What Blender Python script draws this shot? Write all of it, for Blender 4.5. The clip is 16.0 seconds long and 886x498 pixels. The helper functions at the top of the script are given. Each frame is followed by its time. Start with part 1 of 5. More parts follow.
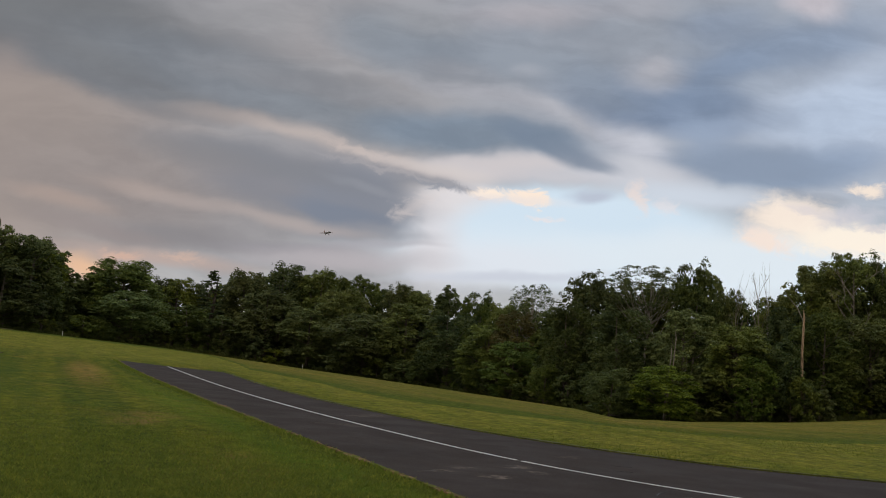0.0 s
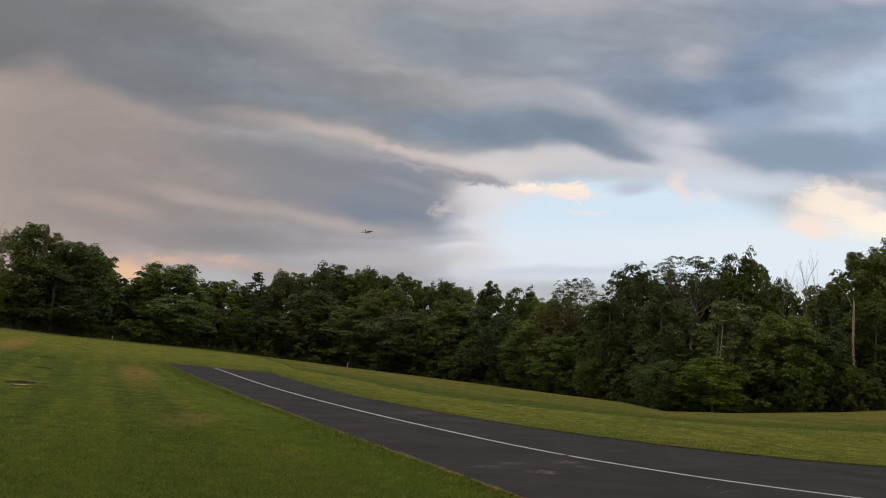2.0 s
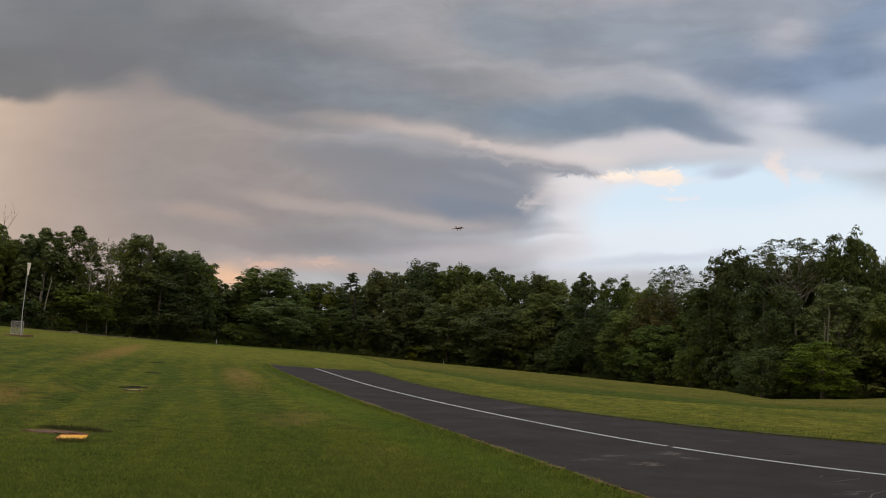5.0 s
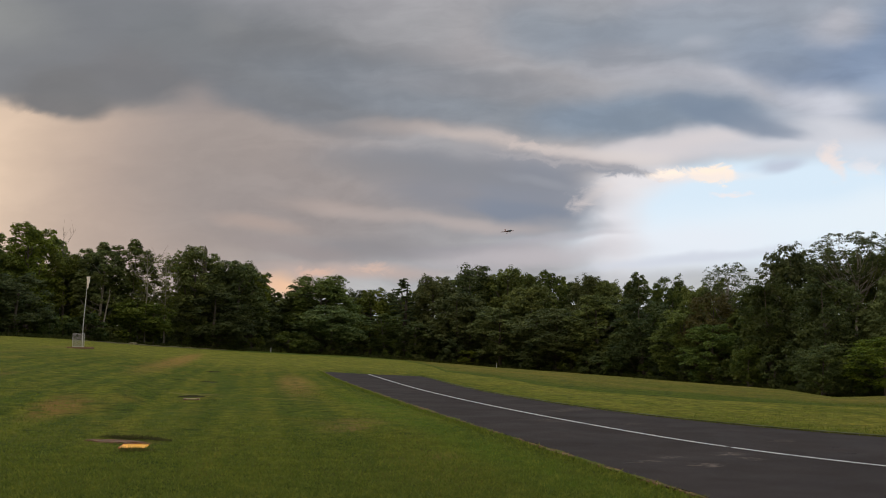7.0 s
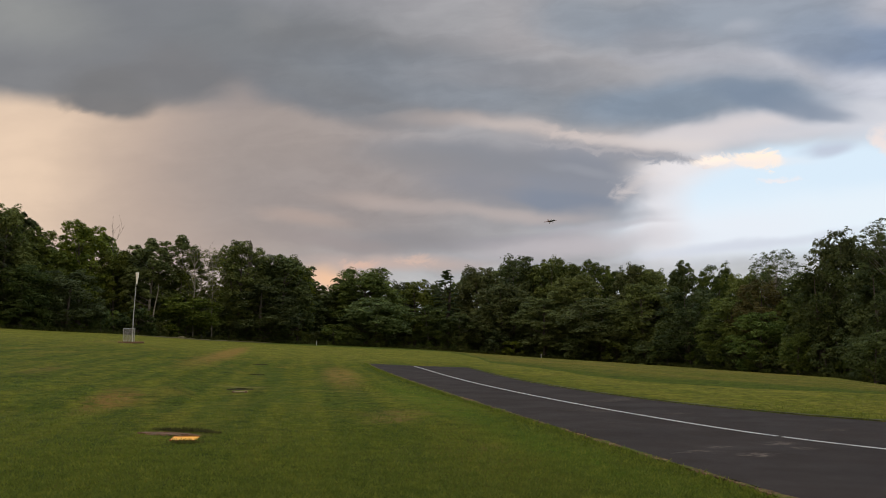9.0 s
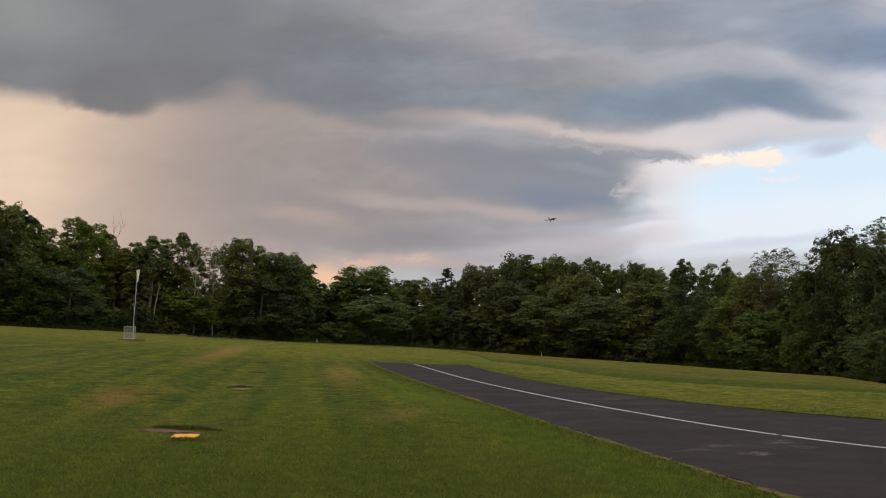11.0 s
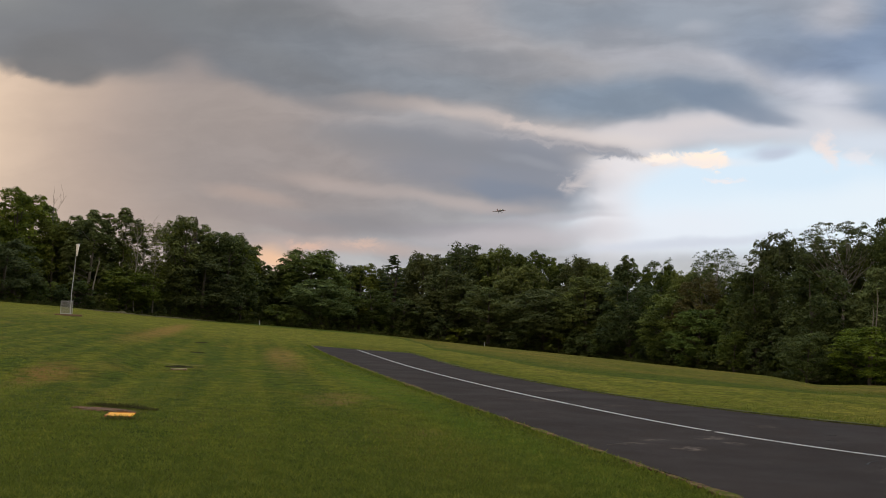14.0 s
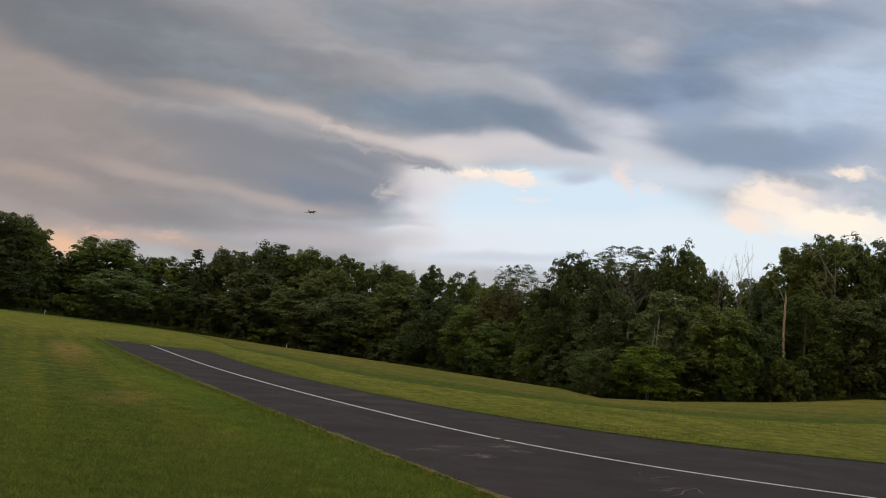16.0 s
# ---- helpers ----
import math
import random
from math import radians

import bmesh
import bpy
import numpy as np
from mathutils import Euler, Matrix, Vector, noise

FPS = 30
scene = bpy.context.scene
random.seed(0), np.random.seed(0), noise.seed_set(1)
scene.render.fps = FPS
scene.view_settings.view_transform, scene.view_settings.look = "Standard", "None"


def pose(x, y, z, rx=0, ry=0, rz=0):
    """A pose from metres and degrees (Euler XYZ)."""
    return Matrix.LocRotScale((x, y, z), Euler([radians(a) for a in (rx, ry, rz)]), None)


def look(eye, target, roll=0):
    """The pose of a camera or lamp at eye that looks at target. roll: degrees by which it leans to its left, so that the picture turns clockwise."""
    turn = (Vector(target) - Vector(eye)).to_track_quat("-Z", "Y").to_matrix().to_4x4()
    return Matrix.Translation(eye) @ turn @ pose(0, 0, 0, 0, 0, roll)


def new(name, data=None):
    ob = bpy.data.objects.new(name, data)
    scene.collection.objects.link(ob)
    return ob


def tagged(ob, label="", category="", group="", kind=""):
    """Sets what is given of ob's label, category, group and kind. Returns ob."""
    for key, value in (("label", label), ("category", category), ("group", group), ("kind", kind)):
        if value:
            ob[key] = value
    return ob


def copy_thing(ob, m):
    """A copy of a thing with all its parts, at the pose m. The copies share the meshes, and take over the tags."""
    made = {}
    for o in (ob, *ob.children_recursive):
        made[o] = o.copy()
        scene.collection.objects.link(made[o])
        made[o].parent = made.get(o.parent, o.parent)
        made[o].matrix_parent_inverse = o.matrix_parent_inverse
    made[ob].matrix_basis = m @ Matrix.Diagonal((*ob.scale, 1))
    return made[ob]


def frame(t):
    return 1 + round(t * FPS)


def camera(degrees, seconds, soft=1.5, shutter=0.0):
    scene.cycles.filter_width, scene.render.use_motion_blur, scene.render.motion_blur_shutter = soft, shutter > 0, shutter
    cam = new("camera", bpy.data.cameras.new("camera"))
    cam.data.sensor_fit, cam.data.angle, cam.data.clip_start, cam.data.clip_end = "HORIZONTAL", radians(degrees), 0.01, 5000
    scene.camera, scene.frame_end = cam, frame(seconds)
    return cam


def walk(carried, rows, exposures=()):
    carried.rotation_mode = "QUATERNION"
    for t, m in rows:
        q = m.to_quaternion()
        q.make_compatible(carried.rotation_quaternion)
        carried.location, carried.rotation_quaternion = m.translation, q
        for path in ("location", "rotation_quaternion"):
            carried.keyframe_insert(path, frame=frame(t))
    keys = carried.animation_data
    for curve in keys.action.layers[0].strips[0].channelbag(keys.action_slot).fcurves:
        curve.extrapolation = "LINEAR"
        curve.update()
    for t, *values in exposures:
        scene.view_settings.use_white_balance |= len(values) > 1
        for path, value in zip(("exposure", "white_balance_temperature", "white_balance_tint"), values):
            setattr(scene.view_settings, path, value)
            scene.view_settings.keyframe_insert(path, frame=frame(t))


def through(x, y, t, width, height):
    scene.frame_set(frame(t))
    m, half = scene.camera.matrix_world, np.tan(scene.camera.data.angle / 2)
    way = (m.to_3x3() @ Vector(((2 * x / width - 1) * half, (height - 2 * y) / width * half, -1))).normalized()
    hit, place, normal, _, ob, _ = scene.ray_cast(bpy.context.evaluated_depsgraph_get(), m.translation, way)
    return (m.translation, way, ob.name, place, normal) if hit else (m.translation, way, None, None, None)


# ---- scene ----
cam = camera(52.2, 16.0, soft=1.0)
EYE = 1.75
NECK = 0.10
# seconds, rx, ry, rz in degrees: a head that turns where it stands
ROWS = [
    (0, 97.02, -4.83, -0.59),
    (0.5, 96.66, -4.80, 0.38),
    (1, 96.50, -4.90, 1.50),
    (1.5, 96.68, -4.31, 1.80),
    (2, 96.59, -3.63, 2.17),
    (2.5, 95.96, -3.83, 3.22),
    (3, 95.51, -3.26, 4.19),
    (3.5, 96.02, -2.58, 5.36),
    (4, 96.12, -2.23, 6.11),
    (6.5, 95.81, -1.02, 11.12),
    (7, 96.18, -0.63, 11.48),
    (7.5, 96.09, -0.70, 12.18),
    (8, 95.24, -1.69, 13.19),
    (8.5, 94.85, -1.50, 14.14),
    (9, 95.61, -0.06, 14.26),
    (11.5, 95.39, -0.17, 14.30),
    (12, 95.16, 0.05, 14.21),
    (12.5, 95.00, -0.00, 13.77),
    (13, 94.86, -0.71, 13.11),
    (13.5, 94.82, -1.39, 12.24),
    (14, 94.79, -2.24, 10.76),
    (14.5, 94.88, -3.11, 8.65),
    (15, 95.00, -4.11, 5.98),
    (15.5, 95.19, -4.55, 2.84),
    (16, 95.83, -5.00, -1.58),
]


def head(rx, ry, rz):
    a = radians(rz)
    return pose(-NECK * math.sin(a), NECK * math.cos(a) - NECK, EYE, rx, ry, rz)


walk(cam, [(t, head(rx, ry, rz)) for t, rx, ry, rz in ROWS],
     exposures=[(0.0, -0.02), (2.0, 0.01), (4.0, 0.04), (7.0, 0.10), (9.0, 0.12), (12.5, 0.12), (14.5, 0.10), (16.0, 0.04)])

# ---- sky and light ----
SUN_AZ, SUN_EL = -62.0, 9.0      # degrees right of the first view, degrees up
world = bpy.data.worlds.new("sky")
scene.world = world
world.use_nodes = True
WT = world.node_tree
WT.nodes.clear()


def node(tree, kind, **values):
    n = tree.nodes.new(kind)
    for key, value in values.items():
        if key == "op":
            n.operation = value
        elif key == "mode":
            n.blend_type = value
        elif key == "interp":
            n.interpolation_type = value
        elif key == "dtype":
            n.data_type = value
        elif key == "vtype":
            n.vector_type = value
    return n


def wire(tree, a, b):
    tree.links.new(a, b)


def maths(tree, op, a, b=None, c=None):
    n = node(tree, "ShaderNodeMath", op=op)
    for i, v in enumerate((a, b, c)):
        if v is None:
            continue
        if isinstance(v, (int, float)):
            n.inputs[i].default_value = v
        else:
            wire(tree, v, n.inputs[i])
    return n.outputs[0]


def vmath(tree, op, a, b=None, scale=None):
    n = node(tree, "ShaderNodeVectorMath", op=op)
    for i, v in enumerate((a, b)):
        if v is None:
            continue
        if isinstance(v, tuple):
            n.inputs[i].default_value = v
        else:
            wire(tree, v, n.inputs[i])
    if scale is not None:
        n.inputs["Scale"].default_value = scale
    return n.outputs[1] if op in ("LENGTH", "DOT_PRODUCT") else n.outputs[0]


def fractal(tree, vec, scale, detail=4.0, rough=0.55, warp=0.0, color=False):
    n = node(tree, "ShaderNodeTexNoise")
    n.inputs["Scale"].default_value = scale
    n.inputs["Detail"].default_value = detail
    n.inputs["Roughness"].default_value = rough
    n.inputs["Distortion"].default_value = warp
    wire(tree, vec, n.inputs["Vector"])
    return n.outputs["Color" if color else "Fac"]


def remap(tree, v, a, b, lo=0.0, hi=1.0, smooth=True):
    n = node(tree, "ShaderNodeMapRange", interp="SMOOTHSTEP" if smooth else "LINEAR")
    for i, x in enumerate((a, b, lo, hi)):
        n.inputs[i + 1].default_value = x
    wire(tree, v, n.inputs[0])
    return n.outputs[0]


def blend(tree, fac, a, b, mode="MIX"):
    n = node(tree, "ShaderNodeMix", dtype="RGBA", mode=mode)
    for i, v in ((0, fac), (6, a), (7, b)):
        if isinstance(v, (int, float)):
            n.inputs[i].default_value = v
        elif isinstance(v, tuple):
            n.inputs[i].default_value = (*v, 1.0)
        else:
            wire(tree, v, n.inputs[i])
    return n.outputs[2]


def srgb(r, g, b):
    return tuple((c / 255 / 12.92) if c < 10 else ((c / 255 + 0.055) / 1.055) ** 2.4 for c in (r, g, b))


sky_vec = node(WT, "ShaderNodeTexCoord").outputs["Generated"]
sep = node(WT, "ShaderNodeSeparateXYZ")
wire(WT, sky_vec, sep.inputs[0])
ahead = maths(WT, "MAXIMUM", sep.outputs[1], 0.12)
com = node(WT, "ShaderNodeCombineXYZ")
wire(WT, maths(WT, "MULTIPLY", maths(WT, "DIVIDE", sep.outputs[0], ahead), 100.0), com.inputs[0])
wire(WT, maths(WT, "MULTIPLY", maths(WT, "DIVIDE", sep.outputs[2], ahead), 100.0), com.inputs[1])
flat_sky = com.outputs[0]
# clouds are drawn out sideways and tilted: turn and stretch before the noise
lie = node(WT, "ShaderNodeMapping")
lie.inputs["Rotation"].default_value = (0, 0, radians(8))
lie.inputs["Scale"].default_value = (0.016, 0.05, 1)
wire(WT, flat_sky, lie.inputs["Vector"])
streak = lie.outputs[0]
round_map = node(WT, "ShaderNodeMapping")
round_map.inputs["Scale"].default_value = (0.07, 0.11, 1)
wire(WT, flat_sky, round_map.inputs["Vector"])
big = vmath(WT, "SUBTRACT", fractal(WT, streak, 1.6, 4, 0.5, 0.3, True), (0.5, 0.5, 0.5))
fine = vmath(WT, "SUBTRACT", fractal(WT, round_map.outputs[0], 2.0, 3, 0.5, 0.3, True), (0.5, 0.5, 0.5))
warped = vmath(WT, "ADD", flat_sky, vmath(WT, "MULTIPLY", big, (3.5, 1.5, 0.0)))
warped = vmath(WT, "ADD", warped, vmath(WT, "MULTIPLY", fine, (4.0, 1.8, 0.0)))
cut = vmath(WT, "MULTIPLY", warped, (1.0, 1.0, 0.0))
torn = vmath(WT, "SUBTRACT", fractal(WT, round_map.outputs[0], 6.0, 7, 0.62, 0.6, True), (0.5, 0.5, 0.5))
torn = vmath(WT, "ADD", cut, vmath(WT, "MULTIPLY", torn, (4.2, 3.0, 0.0)))

clear = node(WT, "ShaderNodeTexSky")
clear.sky_type = "NISHITA"
clear.sun_disc = False
clear.sun_elevation = radians(SUN_EL)
clear.sun_rotation = radians(SUN_AZ)
# high, pale haze over the clear sky
sky_color = blend(WT, remap(WT, sep.outputs[2], 0.0, 0.35), srgb(226, 230, 236), srgb(176, 198, 224))
# unseen sky behind the view, set pale and warm to light the trees
sky_color = blend(WT, remap(WT, sep.outputs[1], 0.15, -0.25), sky_color, srgb(205, 194, 184))
sky_color = blend(WT, 0.12, sky_color, blend(WT, 1.0, clear.outputs[0], (0.3, 0.3, 0.3), "MULTIPLY"))


def cloud(x, y, rx, ry, turn, soft, color, amount=1.0, edge=None, low=None):
    """A cloud at 100 tan of azimuth and height, with half its length and height; low: how soft its lower edge is, where that differs."""
    global sky_color, cover
    m = node(WT, "ShaderNodeMapping")
    m.vector_type = "TEXTURE"
    m.inputs["Location"].default_value = (x, y, 0)
    m.inputs["Rotation"].default_value = (0, 0, radians(turn))
    m.inputs["Scale"].default_value = (rx, ry, 1)
    wire(WT, edge or cut, m.inputs["Vector"])
    far = vmath(WT, "LENGTH", m.outputs[0])
    mask = remap(WT, far, 1.0 + soft, 1.0 - soft, 0.0, amount)
    if low is not None:
        split = node(WT, "ShaderNodeSeparateXYZ")
        wire(WT, m.outputs[0], split.inputs[0])
        under = remap(WT, split.outputs[1], 0.1, -0.5)
        crisp = remap(WT, far, 1.0 + low, 1.0 - low, 0.0, amount)
        mask = maths(WT, "ADD", mask, maths(WT, "MULTIPLY", under, maths(WT, "SUBTRACT", crisp, mask)))
    sky_color = blend(WT, mask, sky_color, srgb(*color))
    if cover is not None:
        cover = maths(WT, "MULTIPLY", cover, maths(WT, "SUBTRACT", 1.0, mask))


cover = None
cloud(-11.1, 75.8, 216.9, 48.8, 1, 0.30, (157, 158, 165), 1.00)
# wide tones: grey deck, warm rain haze towards the sun
cloud(-19.2, 24.2, 70.2, 21.6, 1, 0.40, (151, 150, 154), 1.00)
cloud(-80.6, 19.6, 36.4, 19.5, -2, 0.60, (189, 168, 152), 0.95)
cloud(-91.3, 23.1, 23.6, 13.1, -3, 0.75, (218, 193, 170), 0.95)
cloud(-58.4, 18.7, 12.6, 14.3, -2, 0.80, (166, 150, 142), 0.80)
cloud(-41.1, 20.1, 12.4, 11.7, -3, 0.80, (146, 138, 137), 0.70)
cloud(-48.4, 22.4, 9.6, 10.4, -5, 0.80, (151, 141, 137), 0.75)
cloud(-34.3, 16.4, 14.6, 4.5, -3, 0.80, (144, 136, 135), 0.70)
cloud(44.5, 35.1, 16.9, 11.4, 5, 0.60, (177, 189, 209), 0.90)
cloud(22.2, 27.9, 19.3, 7.2, 5, 0.70, (159, 167, 181), 0.80)
cloud(21.6, 39.2, 27.4, 6.7, 5, 0.50, (145, 152, 164), 0.90)
# the dark deck over the rain, with its ragged lower edge
cloud(-75.6, 39.7, 45.4, 8.8, -7, 0.35, (115, 118, 123), 0.95, low=0.20)
cloud(-69.7, 31.5, 7.7, 3.3, -7, 0.50, (113, 113, 115), 0.95, low=0.20)
cloud(-73.4, 29.9, 3.4, 1.0, -6, 0.80, (115, 114, 116), 0.45, edge=torn, low=0.50)
cloud(-58.1, 33.9, 8.6, 4.1, 1, 0.60, (116, 116, 119), 0.85, low=0.30)
cloud(-85.4, 43.7, 11.9, 3.9, -14, 0.80, (141, 142, 141), 0.75)
cloud(-50.2, 30.1, 5.2, 2.2, 15, 0.80, (154, 143, 140), 0.55)
cloud(-38.4, 30.3, 14.0, 4.0, -15, 0.60, (116, 120, 127), 0.90, low=0.35)
cloud(-51.9, 37.8, 8.6, 2.7, -9, 0.80, (115, 119, 123), 0.60)
cloud(-47.4, 38.4, 3.5, 1.8, -23, 0.80, (129, 129, 131), 0.50)
# the long dark band and the lighter arcs above it
cloud(-41.0, 33.6, 12.4, 4.0, -13, 0.70, (116, 118, 122), 0.80)
cloud(-25.0, 30.4, 16.8, 2.9, -11, 0.60, (123, 128, 136), 0.85)
cloud(-16.5, 35.1, 3.9, 2.3, -16, 0.80, (155, 152, 155), 0.70)
cloud(-22.6, 37.3, 3.9, 2.0, -16, 0.80, (149, 149, 153), 0.50)
cloud(-7.5, 35.9, 7.1, 3.1, -9, 0.70, (132, 139, 149), 0.85)
cloud(3.7, 34.2, 11.0, 2.8, -0, 0.70, (136, 144, 156), 0.85)
cloud(-3.8, 38.9, 4.6, 1.8, -3, 0.80, (147, 149, 155), 0.60)
cloud(-0.7, 32.8, 3.9, 1.1, -5, 0.80, (147, 149, 157), 0.60)
cloud(7.8, 40.5, 7.2, 1.5, 5, 0.80, (169, 165, 171), 0.75)
cloud(7.7, 33.4, 1.6, 0.8, 5, 0.90, (157, 161, 171), 0.60)
cloud(-13.3, 29.1, 13.5, 1.3, -9, 0.80, (139, 140, 146), 0.60)
cloud(-23.9, 25.8, 7.7, 0.7, -3, 0.80, (159, 152, 151), 0.55)
cloud(-13.0, 26.0, 16.7, 1.7, -8, 0.60, (128, 134, 143), 0.85, low=0.40)
cloud(1.2, 25.5, 10.6, 2.2, -0, 0.50, (125, 138, 154), 0.95, low=0.55)
cloud(11.8, 24.9, 6.7, 1.8, -16, 0.50, (126, 139, 156), 0.95, low=0.55)
cloud(16.1, 23.5, 2.9, 0.9, -18, 0.60, (121, 134, 153), 0.85, low=0.25)
cloud(3.4, 30.1, 7.7, 0.8, -4, 0.80, (165, 166, 174), 0.75)
cloud(12.5, 28.7, 6.1, 1.0, -19, 0.80, (175, 176, 184), 0.75)
cloud(17.5, 26.8, 3.2, 0.7, -34, 0.70, (165, 169, 181), 0.75)
cloud(21.0, 26.1, 4.5, 2.0, -41, 0.80, (193, 195, 205), 0.80)
# blue-grey masses with soft puffs
cloud(24.0, 30.7, 10.9, 3.2, -3, 0.60, (118, 134, 159), 0.90, low=0.40)
cloud(30.9, 35.3, 6.0, 3.9, 35, 0.70, (121, 137, 161), 0.85)
cloud(15.5, 32.6, 5.1, 2.7, -16, 0.80, (132, 142, 157), 0.75)
cloud(40.5, 39.5, 7.9, 2.5, 15, 0.80, (133, 149, 173), 0.75)
cloud(22.8, 34.6, 3.4, 2.0, 5, 0.70, (161, 164, 174), 0.85)
cloud(23.1, 35.4, 1.7, 0.8, 15, 0.80, (173, 173, 181), 0.60)
cloud(35.5, 34.5, 4.0, 1.5, 11, 0.70, (157, 167, 183), 0.85)
cloud(29.3, 40.9, 4.6, 1.7, 15, 0.80, (129, 143, 165), 0.60)
cloud(40.3, 44.4, 3.4, 1.8, -5, 0.70, (191, 185, 192), 0.85)
cloud(20.1, 42.3, 3.9, 1.5, 5, 0.80, (165, 165, 173), 0.60)
cloud(44.0, 31.7, 8.5, 3.6, 19, 0.70, (177, 191, 212), 0.85)
cloud(34.0, 24.3, 9.6, 2.2, 2, 0.60, (137, 152, 173), 0.95, low=0.28)
cloud(28.7, 27.1, 3.8, 2.0, -31, 0.80, (141, 156, 179), 0.70)
cloud(43.5, 25.8, 5.8, 1.9, 13, 0.80, (147, 165, 191), 0.70)
cloud(33.7, 29.9, 5.8, 0.9, 13, 0.90, (151, 164, 185), 0.50)
# light and shade in the cloud bases: long bands, and soft puffs
lie2 = node(WT, "ShaderNodeMapping")
lie2.inputs["Rotation"].default_value = (0, 0, radians(11))
lie2.inputs["Scale"].default_value = (0.03, 0.13, 1)
wire(WT, vmath(WT, "ADD", flat_sky, vmath(WT, "MULTIPLY", fine, (8.0, 3.0, 0.0))), lie2.inputs["Vector"])
bands = fractal(WT, lie2.outputs[0], 2.2, 6, 0.58, 0.5)
puffs = fractal(WT, round_map.outputs[0], 1.5, 6, 0.58, 0.3)
shade = maths(WT, "ADD", maths(WT, "MULTIPLY", bands, 0.55), maths(WT, "MULTIPLY", puffs, 0.45))
calm = node(WT, "ShaderNodeSeparateXYZ")
wire(WT, flat_sky, calm.inputs[0])
sky_color = blend(WT, remap(WT, calm.outputs[0], -62.0, -25.0, 0.3, 1.0), sky_color, blend(WT, remap(WT, shade, 0.36, 0.64), (0.925, 0.927, 0.932), (1.13, 1.128, 1.122)), "MULTIPLY")
sky_color = blend(WT, 1.0, sky_color, (1.05, 1.05, 1.045), "MULTIPLY")
# unseen sky overhead multiplied brighter, added for more light from above
high = remap(WT, sep.outputs[2], 0.42, 0.80)
sky_color = blend(WT, high, sky_color, blend(WT, 1.0, sky_color, (2.3, 2.25, 2.15), "MULTIPLY"))
deck = node(WT, "ShaderNodeBackground")
wire(WT, sky_color, deck.inputs["Color"])

# in front of the deck: a second layer, with what it leaves uncovered
sky_color, cover = (0.0, 0.0, 0.0), 1.0
# the clear gap, with its bright rims
cloud(14.1, 15.3, 19.3, 5.6, 3, 0.30, (211, 228, 242), 1.00)
cloud(12.3, 12.8, 17.7, 2.5, 3, 0.80, (223, 234, 243), 0.80)
cloud(34.4, 13.4, 20.9, 3.8, 5, 0.50, (224, 234, 242), 1.00)
cloud(5.5, 10.9, 9.4, 2.5, 5, 0.60, (225, 230, 238), 0.85)
cloud(12.3, 22.4, 12.1, 1.6, 2, 0.60, (203, 202, 208), 0.90)
cloud(6.5, 22.8, 7.7, 0.7, 5, 0.80, (211, 204, 205), 0.70)
cloud(20.6, 22.7, 7.6, 1.7, -11, 0.70, (205, 207, 215), 0.85)
cloud(34.9, 25.0, 8.6, 2.2, 2, 0.70, (139, 153, 174), 0.85, low=0.35)
cloud(11.8, 25.0, 6.1, 1.4, -16, 0.70, (119, 133, 152), 0.80, low=0.50)
cloud(16.2, 23.5, 2.7, 0.7, -18, 0.80, (129, 141, 159), 0.60, low=0.50)
cloud(1.5, 21.5, 7.0, 1.0, 5, 0.70, (207, 201, 203), 0.85)
cloud(-0.1, 18.0, 4.8, 2.2, 19, 0.80, (227, 220, 220), 0.90)
cloud(3.0, 18.7, 3.8, 1.0, 5, 0.80, (223, 222, 227), 0.50)
cloud(28.4, 20.9, 7.6, 1.2, 1, 0.80, (209, 218, 230), 0.85)
cloud(-1.3, 12.9, 2.8, 3.9, 5, 0.80, (221, 218, 222), 0.85)
cloud(7.5, 9.8, 10.1, 0.5, 5, 0.80, (201, 206, 218), 0.80)
# the second dark band, ending at the gap
cloud(-16.0, 18.0, 12.1, 3.7, -7, 0.50, (135, 136, 144), 0.85, low=0.40)
cloud(-9.9, 17.2, 6.3, 3.7, -3, 0.45, (133, 138, 150), 0.80, low=0.35)
cloud(-21.4, 20.5, 10.9, 1.3, -9, 0.70, (133, 135, 142), 0.80)
cloud(-6.7, 20.8, 7.6, 0.8, -9, 0.70, (137, 141, 152), 0.85)
cloud(-0.9, 19.6, 3.3, 0.5, -9, 0.60, (141, 147, 159), 0.85, edge=torn)
cloud(-11.3, 15.3, 6.0, 1.1, -7, 0.60, (126, 134, 149), 0.85, low=0.35)
cloud(-29.7, 20.7, 7.0, 1.3, -7, 0.80, (137, 135, 138), 0.60)
cloud(-9.1, 18.6, 3.8, 0.4, -11, 0.80, (147, 150, 159), 0.60)
# cream streaks where light comes through
cloud(-24.5, 25.2, 7.0, 0.8, -4, 0.90, (169, 159, 156), 0.60)
cloud(-11.3, 22.3, 10.2, 1.0, -11, 0.90, (167, 161, 162), 0.50)
cloud(-17.6, 24.0, 4.8, 0.6, -11, 0.95, (197, 184, 178), 0.65)
cloud(-10.6, 22.8, 3.8, 0.5, -13, 0.95, (205, 191, 185), 0.70, edge=torn)
cloud(-4.8, 21.6, 5.1, 0.6, -9, 0.90, (205, 195, 192), 0.80)
cloud(0.3, 21.2, 3.8, 0.6, -5, 0.90, (213, 205, 203), 0.70)
cloud(-6.1, 20.6, 7.0, 0.3, -9, 0.90, (179, 174, 176), 0.50, edge=torn)
cloud(-9.2, 13.3, 6.6, 1.1, 1, 0.60, (143, 145, 154), 0.80)
cloud(-33.6, 16.0, 5.7, 0.8, -7, 0.95, (181, 165, 158), 0.60)
